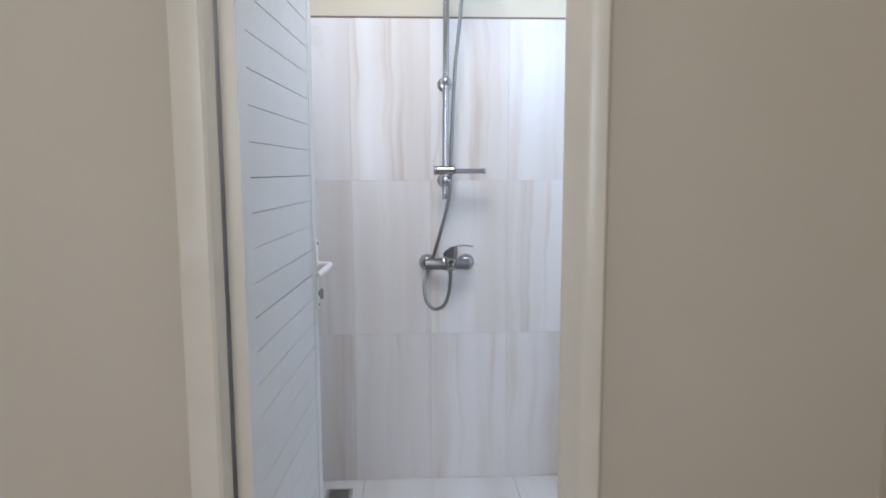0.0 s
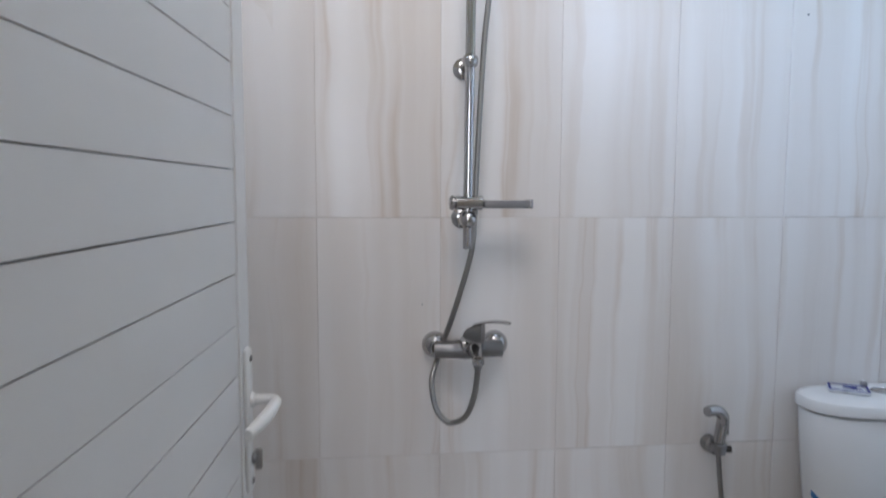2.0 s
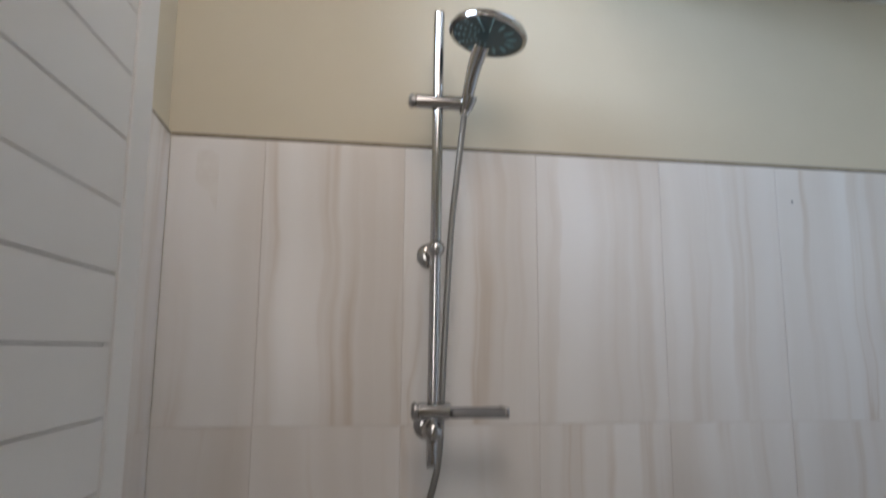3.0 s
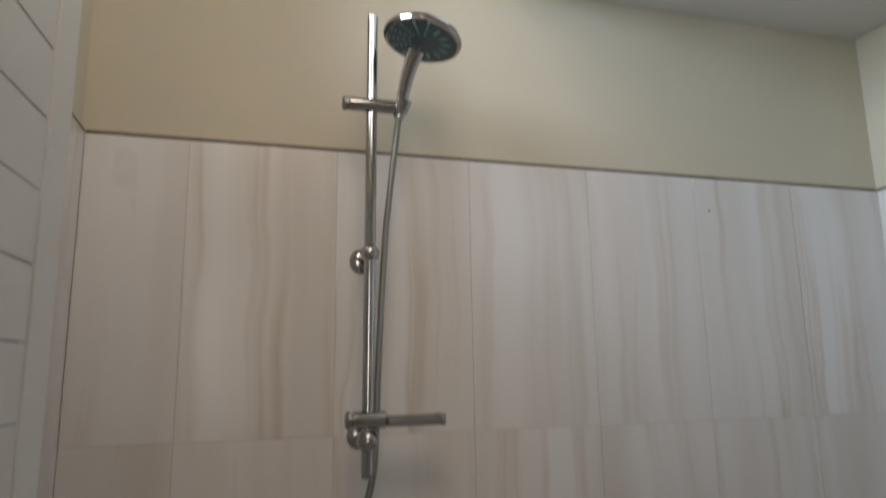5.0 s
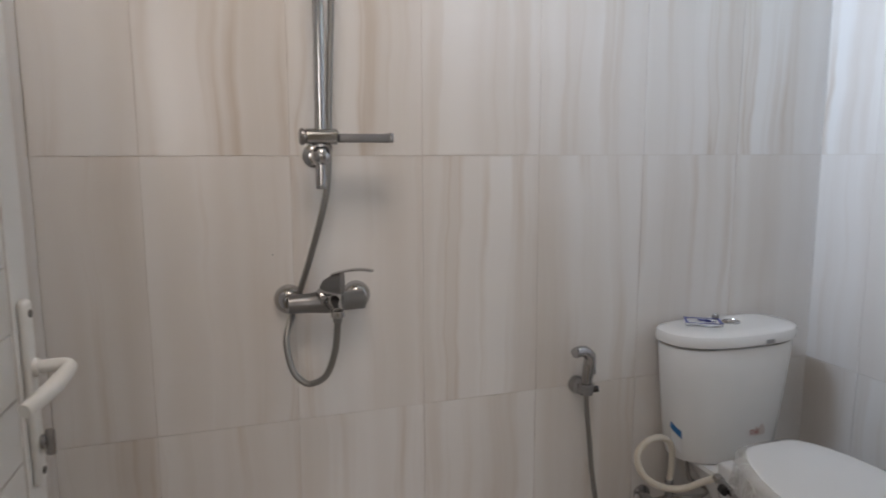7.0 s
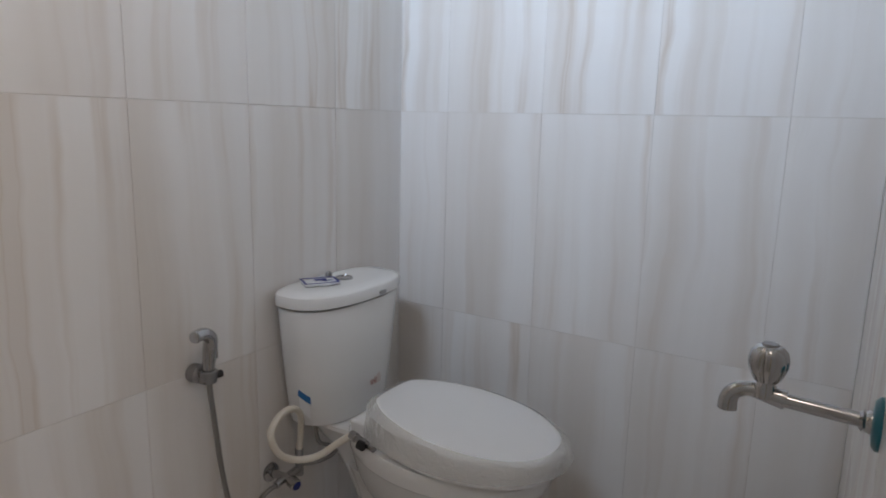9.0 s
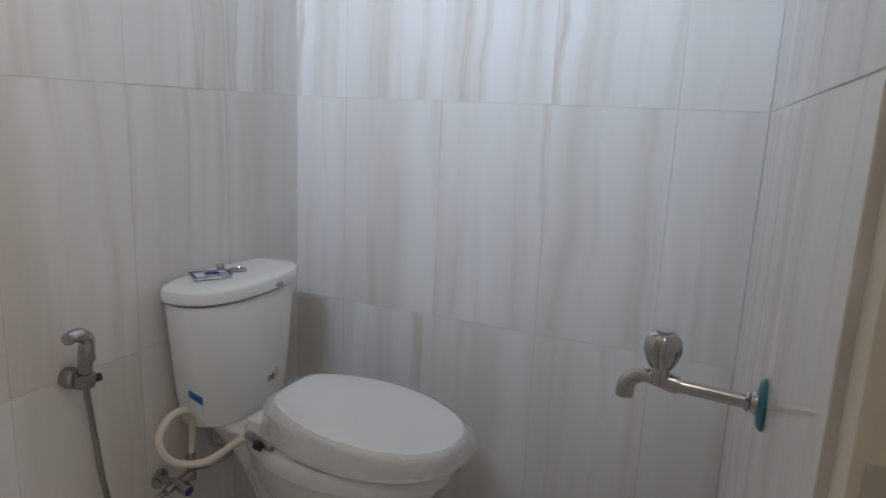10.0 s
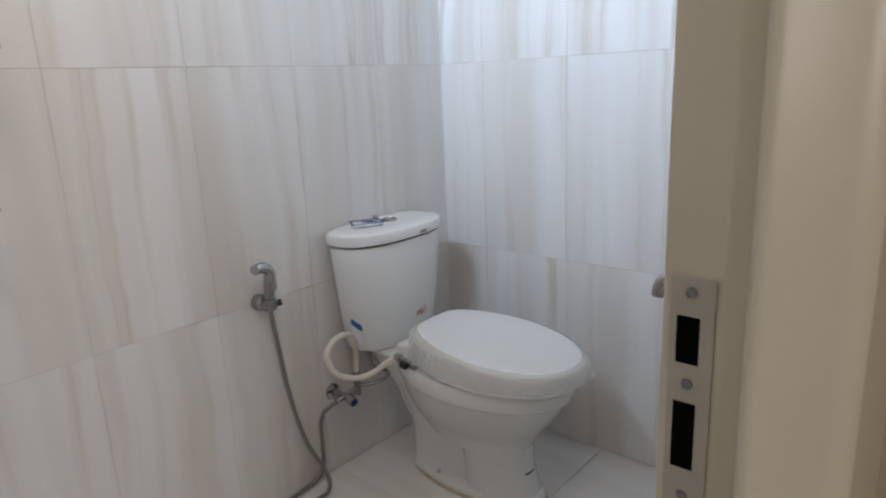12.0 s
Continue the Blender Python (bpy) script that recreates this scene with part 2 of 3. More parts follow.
def rod(a, b, r, sides=20, bevel=0.0015, bm=None):
    n = (Vector(b) - Vector(a)).length
    return lathe([(0, 0), (r - bevel, 0), (r, bevel), (r, n - bevel), (r - bevel, n), (0, n)], along(a, b), sides, bm)


def ball(c, r, bm=None, squash=1.0):
    bm = bm or bmesh.new()
    bmesh.ops.create_uvsphere(bm, u_segments=24, v_segments=14, radius=r, matrix=Matrix.Translation(c) @ Matrix.Diagonal((1, squash, 1, 1)))
    return bm


def loft(loops, bm=None, caps=True):
    bm = bm or bmesh.new()
    rings = [[bm.verts.new(p) for p in loop] for loop in loops]
    for a, b in zip(rings, rings[1:]):
        n = len(a)
        for k in range(n):
            bm.faces.new((a[k], a[(k + 1) % n], b[(k + 1) % n], b[k]))
    if caps:
        bm.faces.new(rings[0][::-1])
        bm.faces.new(rings[-1])
    return bm


def single(name, bm, mat, label, category, group="", kind="", smooth=True):
    ob = new(name, mesh_of(bm, name, mat, smooth))
    BASE[ob] = Matrix()
    return tagged(ob, label, category, group, kind)


# ---- structure ----
XL, XR, YD, YH = -0.495, 1.5, -1.262, -1.366
T = 0.008
FX0, FX1 = -0.469, 0.268
CEIL = 3.12
wall_north = single("wall_north", box(XL - 0.12, XR + 0.12, T, 0.12, -0.1, CEIL), M_CREAM, "cream painted plaster wall above tiling", "wall", kind="structure")
wall_east = single("wall_east", box(XR + T, XR + 0.12, YH, T, -0.1, CEIL), M_CREAM, "cream painted plaster wall above tiling", "wall", kind="structure")
west = box(XL - 0.12, XL - T, YD - T, T, -0.1, WINDOW_Z[0])
box(XL - 0.12, XL - T, YD - T, T, WINDOW_Z[1], CEIL, bm=west)
box(XL - 0.12, XL - T, YD - T, WINDOW_Y[0], WINDOW_Z[0], WINDOW_Z[1], bm=west)
box(XL - 0.12, XL - T, WINDOW_Y[1], T, WINDOW_Z[0], WINDOW_Z[1], bm=west)
wall_west = single("wall_west", west, M_CREAM, "cream painted wall with a high window", "wall", kind="structure")
DOOR_TOP = 2.10
south = box(FX1 - 0.004, XR + T, YH, YD - T, -0.1, CEIL)
box(-2.4, FX0 + 0.004, YH, YD - T, -0.1, CEIL, bm=south)
box(FX0 + 0.004, FX1 - 0.004, YH, YD - T, DOOR_TOP, TRANSOM_Z[0], bm=south)
box(FX0 + 0.004, TRANSOM_X[0], YH, YD - T, TRANSOM_Z[0], CEIL, bm=south)
box(TRANSOM_X[1], FX1 - 0.004, YH, YD - T, TRANSOM_Z[0], CEIL, bm=south)
box(TRANSOM_X[0], TRANSOM_X[1], YH, YD - T, TRANSOM_Z[1], CEIL, bm=south)
wall_south = single("wall_south", south, M_HALL, "beige painted hall wall around the bathroom door", "wall", kind="structure")
hall = box(0.82, 0.94, -4.6, YH, -0.1, CEIL)
wall_hall_east = single("wall_hall_east", hall, M_HALL, "beige painted hall wall", "wall", kind="structure")
back = box(-2.4, HALL_X[0], -4.6, -4.5, -0.1, CEIL)
box(HALL_X[1], 0.82, -4.6, -4.5, -0.1, CEIL, bm=back)
box(HALL_X[0], HALL_X[1], -4.6, -4.5, -0.1, HALL_Z[0], bm=back)
box(HALL_X[0], HALL_X[1], -4.6, -4.5, HALL_Z[1], CEIL, bm=back)
wall_hall_back = single("wall_hall_back", back, M_HALL, "beige painted hall wall", "wall", kind="structure")
wall_hall_west = single("wall_hall_west", box(-2.4, -2.3, -4.5, YH, -0.1, CEIL), M_HALL, "beige painted hall wall", "wall", kind="structure")
ceiling = single("ceiling", box(-2.4, XR + 0.12, -4.6, 0.12, CEIL, CEIL + 0.1), M_WHITE_CEIL, "white painted flat ceiling", "ceiling", kind="structure")
soffit = single("ceiling_soffit", box(0.40, XR + T, YD - T, T, 2.262, CEIL, 0.004), M_WHITE_CEIL, "white boxed-in ceiling soffit over the toilet", "ceiling", kind="structure")
floor = single("floor", box(XL - 0.12, XR + 0.12, YD - 0.06, 0.12, -0.1, -0.003), M_GROUT, "white veined floor tiles with grey joints", "floor", kind="structure")
hall_floor = single("hall_floor", box(-2.4, 0.94, -4.6, YD - 0.06, -0.1, 0.0), M_HALL_FLOOR, "beige tiled hall floor", "floor", kind="structure")


def window_frame(name, label, axis, at, u0, u1, z0, z1):
    """Four white bars in an opening; axis: the way the wall runs."""
    w = thing(name, (at, (u0 + u1) / 2, z0) if axis == "y" else ((u0 + u1) / 2, at, z0), label, "window", kind="structure")
    for a0, a1, b0, b1 in ((u0, u1, z0, z0 + 0.03), (u0, u1, z1 - 0.03, z1), (u0, u0 + 0.03, z0 + 0.03, z1 - 0.03), (u1 - 0.03, u1, z0 + 0.03, z1 - 0.03)):
        bm = box(at - 0.015, at + 0.015, a0, a1, b0, b1, 0.003) if axis == "y" else box(a0, a1, at - 0.015, at + 0.015, b0, b1, 0.003)
        part("window_frame", bm, M_PVC, w)


window_frame("window_1", "high bathroom window with white frame", "y", XL - 0.03, *WINDOW_Y, *WINDOW_Z)
# unseen opening, added to let the transom lamp through
window_frame("window_2", "added white framed opening above the door, for fill light", "x", YD - 0.025, *TRANSOM_X, *TRANSOM_Z)
# assumed hall opening out of view, set behind the hall lamp
window_frame("window_3", "added white framed hall window, out of view", "x", -4.53, *HALL_X, *HALL_Z)


def tile_field(parent, cols, rows, place, tilt=0.08):
    """Wall tiles between the given joints. place(u) gives the matrix at u along the wall, tile facing local -y."""
    cache = {}
    for u0, u1 in zip(cols, cols[1:]):
        for z0, z1 in zip(rows, rows[1:]):
            key = (round(u1 - u0, 3), round(z1 - z0, 3))
            if key not in cache:
                g = 0.0005
                bm = box(g, u1 - u0 - g, -T, -0.001, g, z1 - z0 - g, 0.0006, 1)
                cache[key] = mesh_of(bm, "tile", M_TILE, False)
            ob = new("tile", cache[key])
            ob.parent = parent
            ob.matrix_basis = place(u0) @ Matrix.Translation((0, 0, z0)) @ pose(0, 0, 0, random.uniform(-tilt, tilt), 0, random.uniform(-tilt, tilt))


ROWS_Z = [0, 0.6, 1.2, 1.8]
TILE_X0 = 0.268


# grout bed and dark strip behind and above the wall tiles
def grout_bed(x0, x1, y0, y1, parent):
    bed = single("grout_bed", box(x0, x1, y0, y1, 0, 1.7985), M_GROUT, "", "")
    bed.parent = parent
    # thin brown line along the top edge of the tiles
    strip = single("top_strip", box(x0, x1, y0, y1, 1.7995, 1.8075), M_TRIM, "thin brown strip above the tiles", "")
    strip.parent = parent


grout_bed(XL, XR, 0.0019, T, wall_north)
grout_bed(XR + 0.0017, XR + T, YD, 0.002, wall_east)
grout_bed(XL - T, XL - 0.0013, YD, 0.002, wall_west)
grout_bed(TILE_X0, XR, YD - T, YD - 0.0013, wall_south)

# ---- door frame, door and its fittings ----
def door_frame():
    """Cream painted frame: two jambs and a head, each with a rebate on the bathroom side."""
    frame_thing = thing("door_frame", (-0.1, -1.3, 0), "cream gloss painted door frame with worn edges", "door frame")
    y0, y1 = -1.392, -1.264
    left = [(FX0, y0 + 0.003), (FX0 + 0.004, y0), (-0.419, y0), (-0.413, y0 + 0.005), (-0.4108, -1.350), (-0.4095, -1.343), (-0.409, -1.339), (-0.4098, -1.335), (-0.413, -1.332), (-0.432, -1.331), (-0.432, y1), (FX0, y1)]
    right = [(FX1, y0 + 0.004), (FX1, -1.2695), (0.2365, -1.2695), (0.2335, -1.2705), (0.2325, -1.273), (0.2325, -1.3085), (0.2317, -1.310), (0.2314, -1.313), (0.232, -1.316), (0.2325, -1.3175), (0.2325, -1.331), (0.206, -1.3335), (0.2025, -1.336), (0.202, -1.339), (0.2035, -1.343), (0.208, -1.346), (0.2245, y0 + 0.013), (0.230, y0 + 0.005), (0.237, y0), (FX1 - 0.004, y0)]
    for prof, name in ((left, "jamb"), (right, "jamb")):
        rng = random.Random(3)
        loops = []
        for k in range(41):
            z = (DOOR_TOP + 0.002) * k / 40
            loops.append([V(x + rng.uniform(-0.0002, 0.0002), y + rng.uniform(-0.0002, 0.0002), z) for x, y in prof])
        part(name, loft(loops), M_FRAME, frame_thing)
    part("head", box(-0.432, 0.2325, y0, y1, 2.06, DOOR_TOP + 0.002, 0.003), M_FRAME, frame_thing)
    # strike plate with its two mortises on the lock side
    plate = bmesh.new()
    xs, ya, yb = 0.2322, -1.3073, -1.2768
    za, zb = 0.8215, 1.0038
    cuts = [za, 0.8568, 0.9105, 0.9398, 0.9756, zb]
    for k in range(5):
        if k in (1, 3):
            box(xs - 0.0015, xs, ya, ya + 0.0095, cuts[k], cuts[k + 1], bm=plate)
            box(xs - 0.0015, xs, yb - 0.0045, yb, cuts[k], cuts[k + 1], bm=plate)
        else:
            box(xs - 0.0015, xs, ya, yb, cuts[k], cuts[k + 1], bm=plate)
    p = part("strike_plate", plate, M_FRAME_GREY, frame_thing, "grey lacquered steel strike plate", smooth=False)
    for k in (1, 3):
        # no hole is cut: a thin black slab paints the mortise's darkness
        part("mortise", box(xs - 0.0004, xs + 0.0004, ya + 0.0085, yb - 0.0035, cuts[k] - 0.001, cuts[k + 1] + 0.001), M_DARKHOLE, p, "flat black patch standing in for the mortise's shade", smooth=False)
    for z in (0.8353, 0.9251, 0.9930):
        sc = lathe([(0, 0.0), (0.0042, 0.0), (0.0036, 0.0016), (0.0014, 0.0019), (0, 0.0006)], along((xs - 0.0015, -1.291, z), (xs - 1, -1.291, z)), 16)
        part("screw", sc, M_SATIN, p, "steel screw")


M_SCREW = metal("dark_screw_steel", (0.16, 0.155, 0.15), 0.4)
M_FRAME_GREY = smooth_paint("grey_lacquer", (0.56, 0.53, 0.47), 0.35, 0.08, 30.0)
# near black without gloss, for the shade inside the mortises
M_DARKHOLE = material("mortise_shade", 0.95, 0.0, (0.004, 0.004, 0.004))[0]
M_DARKHOLE.node_tree.nodes["Principled BSDF"].inputs["Specular IOR Level"].default_value = 0.05
door_frame()

LEAF = 0.657
DOOR_M = pose(-0.3755, -1.322, 0, 0, 0, 90 - 3.05)


def door():
    """Plastic leaf, in its own axes: x from the hinges, face at y = 0 (towards -y), z up."""
    d = thing("door_1", DOOR_M, "open white plastic door with horizontal slats", "door", kind="structure")
    th, h0, h1 = 0.031, 0.008, 2.048
    # strip over the leaf's end in the door frame's cream colour
    part("hinge_edge", box(-0.0016, 0.0004, 0.0012, th - 0.0012, h0 + 0.002, h1 - 0.002, 0.0005, 1), M_FRAME, d, "cream strip on the hinge edge", local=True, smooth=False)
    part("stile", box(0, 0.0535, 0, th, h0, h1), M_PVC, d, local=True, smooth=False)
    part("stile", box(LEAF - 0.062, LEAF, 0, th, h0, h1, 0.004), M_PVC, d, local=True, smooth=False)
    part("edge_bead", box(LEAF - 0.064, LEAF - 0.052, -0.003, 0.002, h0 + 0.01, h1 - 0.01, 0.0015), M_PVC, d, local=True, smooth=False)
    part("rail", box(0.0535, LEAF - 0.062, 0, th, h0, 0.055, 0.0012), M_PVC, d, local=True, smooth=False)
    part("rail", box(0.0535, LEAF - 0.062, 0, th, 1.99, h1, 0.0012), M_PVC, d, local=True, smooth=False)
    # added dark sheet: its colour gives the grooves their shade
    part("core", box(0.05, LEAF - 0.056, 0.0065, th - 0.004, 0.05, 1.995), M_DARK, d, "dark sheet standing in for the shade between the slats", local=True)
    pitch, z = 0.0671, 1.2915 - 18 * 0.0671
    rng = random.Random(21)
    gaps = (0.0007, 0.0010, 0.0012, 0.0014)
    cache = [mesh_of(box(0.0535, LEAF - 0.062, 0.0, 0.0065, g, pitch - g * 0.8), "slat", M_PVC, False) for g in gaps]
    while z + pitch < 1.99:
        ob = new("slat", rng.choice(cache))
        ob.parent = d
        ob.matrix_basis = pose(0, 0, max(z, 0.055), rng.uniform(-0.12, 0.12), 0, 0)
        z += pitch
    # lock fittings
    lx = LEAF - 0.034
    fit_m = Matrix.Translation((lx, 0, 0))
    plate = box(-0.013, 0.013, -0.0085, 0.0005, 0.850, 1.052, 0.006, 3)
    bmesh.ops.transform(plate, matrix=fit_m, verts=plate.verts)
    pl = part("lock_plate", plate, M_HANDLE, d, "white lacquered lock plate", local=True)
    for z in (1.037, 0.865):
        part("screw", lathe([(0, 0), (0.0045, 0), (0.004, 0.0015), (0.0015, 0.001), (0, 0.0004)], Matrix.Translation((lx, -0.0085, z)) @ pose(0, 0, 0, 90), 14), M_SCREW, pl, "dark steel screw", local=True)
    part("rosette", lathe([(0, 0), (0.0100, 0), (0.0100, 0.003), (0.009, 0.005), (0, 0.005)], Matrix.Translation((lx, -0.0085, 0.979)) @ pose(0, 0, 0, 90), 20), M_HANDLE, pl, local=True)
    run = even(spline([(lx, -0.010, 0.979), (lx, -0.028, 0.980), (lx - 0.001, -0.038, 0.980), (lx - 0.006, -0.043, 0.979), (lx - 0.016, -0.043, 0.977), (lx - 0.045, -0.038, 0.971), (lx - 0.068, -0.031, 0.966), (lx - 0.086, -0.024, 0.962)], 8), 0.004)
    grip = sweep(run, lambda i, s: 0.0072 + 0.0016 * math.sin(math.pi * min(1, max(0, (s - 0.3) / 0.7))), 14)
    part("lever_handle", grip, M_HANDLE, d, "curved white lever handle", local=True)
    cyl = rod((lx, -0.008, 0.897), (lx, -0.014, 0.897), 0.0080)
    part("cylinder", cyl, M_SATIN, pl, "steel lock cylinder", local=True)
    part("thumb_turn", box(lx - 0.0035, lx + 0.0035, -0.022, -0.012, 0.881, 0.911, 0.003), M_SATIN, pl, "steel thumb turn", local=True)


M_HANDLE = smooth_paint("white_lacquer", (0.80, 0.80, 0.78), 0.28, 0.04, 20.0)
door()


# ---- shower ----
def rail_bracket(parent, x, z, y=-0.105, r=0.0185):
    part("wall_rose", lathe([(0, 0), (0.027, 0), (0.027, 0.004), (0.022, 0.010), (0.013, 0.013), (0, 0.013)], along((x, 0, z), (x, -1, z))), M_CHROME, parent)
    bm = rod((x, -0.01, z), (x, y + 0.012, z), 0.0095)
    ball((x, y, z), r, bm)
    part("bracket", bm, M_CHROME, parent)


def shower_rail():
    s = thing("shower_rail", (0.057, 0, 1.56), "chrome shower rail with soap dish and sliding holder on tiled wall", "shower rail")
    y = -0.105
    part("rail_tube", rod((0.052, y, 1.138), (0.0595, y, 2.07), 0.0112, 24), M_CHROME, s)
    part("end_cap", rod((0.052, y, 1.132), (0.0521, y, 1.150), 0.0105, 24), M_SATIN, s)
    rail_bracket(s, 0.0555, 1.558)
    rail_bracket(s, 0.0535, 1.2, -0.105, 0.0215)
    # soap dish clamp and tray
    part("clamp", rod((0.020, y - 0.004, 1.238), (0.088, y - 0.004, 1.238), 0.0165, 24, 0.004), M_CHROME, s)
    part("clamp_knob", rod((0.010, y - 0.004, 1.238), (0.022, y - 0.004, 1.238), 0.0175, 24, 0.004), M_SATIN, s)
    tray = box(0.086, 0.196, y - 0.030, y + 0.022, 1.2265, 1.2305, 0.0015)
    for y0, y1 in ((y - 0.030, y - 0.026), (y + 0.018, y + 0.022)):
        box(0.086, 0.196, y0, y1, 1.2265, 1.2435, 0.0015, bm=tray)
    box(0.086, 0.090, y - 0.030, y + 0.022, 1.2265, 1.2435, 0.0015, bm=tray)
    part("tray_end", box(0.190, 0.199, y - 0.031, y + 0.023, 1.2255, 1.2465, 0.003, 3), M_CHROME, s, "chrome tray end")
    part("soap_tray", tray, M_TRAY, s, "smoky grey plastic soap tray")
    # slider
    part("slider", rod((0.006, y - 0.006, 1.866), (0.112, y - 0.006, 1.866), 0.0145, 24, 0.005), M_CHROME, s)
    part("slider_knob", rod((-0.004, y - 0.006, 1.866), (0.010, y - 0.006, 1.866), 0.0155, 24, 0.005), M_SATIN, s)
    part("holder_cup", lathe([(0, 0), (0.013, 0), (0.0165, 0.022), (0.0165, 0.03), (0, 0.03)], along((0.116, y - 0.010, 1.853), (0.124, y - 0.028, 1.89)), 24), M_CHROME, s)


def hand_shower():
    h = thing("hand_shower", (0.116, -0.11, 1.84), "chrome hand shower with round blue-grey spray face", "shower head")
    run = even(spline([(0.1125, -0.112, 1.842), (0.119, -0.124, 1.885), (0.128, -0.146, 1.935), (0.138, -0.170, 1.970)], 10), 0.005)
    part("handle", sweep(run, lambda i, s: 0.0105 + 0.0065 * s, 20), M_CHROME, h)
    c = V(0.150, -0.180, 1.996)
    n = V(-0.20, -0.03, -0.98).normalized()
    m = along(c, c + n)
    part("head", lathe([(0, -0.016), (0.030, -0.016), (0.060, -0.010), (0.077, -0.002), (0.0810, 0.006), (0.0795, 0.012), (0.0715, 0.0125), (0.0710, 0.010)], m, 40), M_CHROME, h)
    face = part("spray_face", lathe([(0, 0.0125), (0.030, 0.0125), (0.0710, 0.0105), (0.0710, 0.006), (0, 0.006)], m, 40), M_FACE, h, "blue-grey plastic spray face")
    noz = bmesh.new()
    for k in range(14):
        a = 2 * math.pi * k / 14 + 0.2
        radial = [m @ V(math.cos(a) * r, math.sin(a) * r, 0.0128) for r in (0.027, 0.038, 0.049, 0.059, 0.067)]
        if k % 14 < 8:
            for p_ in radial:
                bmesh.ops.create_icosphere(noz, subdivisions=1, radius=0.0028, matrix=Matrix.Translation(p_))
        else:
            sweep(radial[1:4], lambda i_, s_: 0.0016 + 0.0022 * math.sin(math.pi * s_), 6, bm=noz)
    part("nozzle_ring", noz, M_NOZZLE, face, "pale blue rubber nozzles")
    part("mode_tab", sweep([m @ V(0.0, 0.076, 0.008), m @ V(0.0, 0.079, 0.024)], 0.003, 8), M_BLACK, h)


def shower_mixer():
    s = thing("shower_mixer", (0.062, 0, 0.885), "chrome single lever shower mixer on tiled wall", "faucet")
    z = 0.884
    for x in (-0.013, 0.137):
        part("wall_rose", lathe([(0, 0), (0.033, 0), (0.033, 0.006), (0.030, 0.018), (0.021, 0.027), (0.017, 0.030), (0, 0.030)], along((x, 0, z), (x, -1, z)), 32), M_CHROME, s)
        part("coupling", rod((x, -0.028, z), (x, -0.046, z), 0.0165, 8, 0.002), M_CHROME, s)
    run = even(spline([(-0.020, -0.058, z), (0.02, -0.060, z), (0.062, -0.064, z + 0.002), (0.105, -0.060, z), (0.144, -0.058, z)], 10), 0.006)
    part("body", sweep(run, lambda i, t: 0.0205 + 0.005 * math.exp(-((t - 0.5) / 0.17) ** 2), 24), M_SATIN_B, s)
    part("cartridge", lathe([(0, 0), (0.023, 0), (0.024, 0.012), (0.022, 0.022), (0, 0.022)], along((0.062, -0.070, z + 0.006), (0.062, -0.085, z + 0.052)), 28), M_CHROME, s)
    # lever: a dark hood with a rounded nose, and a flat blade over it
    ring = [2 * math.pi * j / 18 for j in range(18)]
    side, up = V(0.42, 0.89, 0), V(0, 0, 1)
    loops = []
    for k in range(8):
        u = k / 7
        top, low = z + 0.044 + 0.028 * math.sqrt(u), z + 0.037 - 0.014 * math.sqrt(u)
        c = V(0.047 + 0.044 * u, -0.086 - 0.014 * u, (top + low) / 2)
        w, hh = 0.008 + 0.012 * math.sqrt(u), (top - low) / 2
        loops.append([c + side * w * math.copysign(abs(math.cos(a)) ** 0.7, math.cos(a)) + up * hh * math.copysign(abs(math.sin(a)) ** 0.7, math.sin(a)) for a in ring])
    lever = part("lever", loft(loops), M_SATIN_B, s, "dark chrome lever hood")
    loops = []
    for k in range(9):
        u = k / 8
        c = V(0.072 + 0.080 * u, -0.090 - 0.034 * u, z + 0.066 + 0.011 * math.sin(u * 2.3))
        w = 0.017 - 0.005 * u
        loops.append([c + side * w * math.cos(a) + up * 0.0028 * math.sin(a) for a in ring])
    part("blade", loft(loops), M_CHROME, lever, "flat chrome blade")
    # spout that narrows forwards to the hose ring
    loops = []
    for k in range(9):
        u = k / 8
        c = V(0.074 - 0.006 * u, -0.062 - 0.108 * u, z + 0.008 - 0.006 * u)
        w, hh = 0.031 - 0.0185 * math.sqrt(u), 0.018 - 0.009 * u
        loops.append([c + V(w * math.cos(a), -0.3 * hh * math.sin(a), hh * math.sin(a)) for a in ring])
    part("spout", loft(loops), M_CHROME, s)
    part("diverter_knob", lathe([(0, 0), (0.0085, 0), (0.0095, 0.004), (0.0095, 0.010), (0.007, 0.013), (0, 0.0135)], along((0.052, -0.080, z + 0.014), (0.051, -0.105, z + 0.028)), 18), M_CHROME, s)
    part("outlet_ring", lathe([(0, 0), (0.0125, 0), (0.0138, 0.002), (0.0138, 0.011), (0.0120, 0.013), (0, 0.013)], Matrix.Translation((0.068, -0.174, z - 0.008)), 24), M_CHROME, s, "bright chrome outlet ring")
    part("outlet_nut", rod((0.068, -0.174, z - 0.008), (0.067, -0.173, z - 0.018), 0.0095, 8, 0.001), M_SATIN, s)


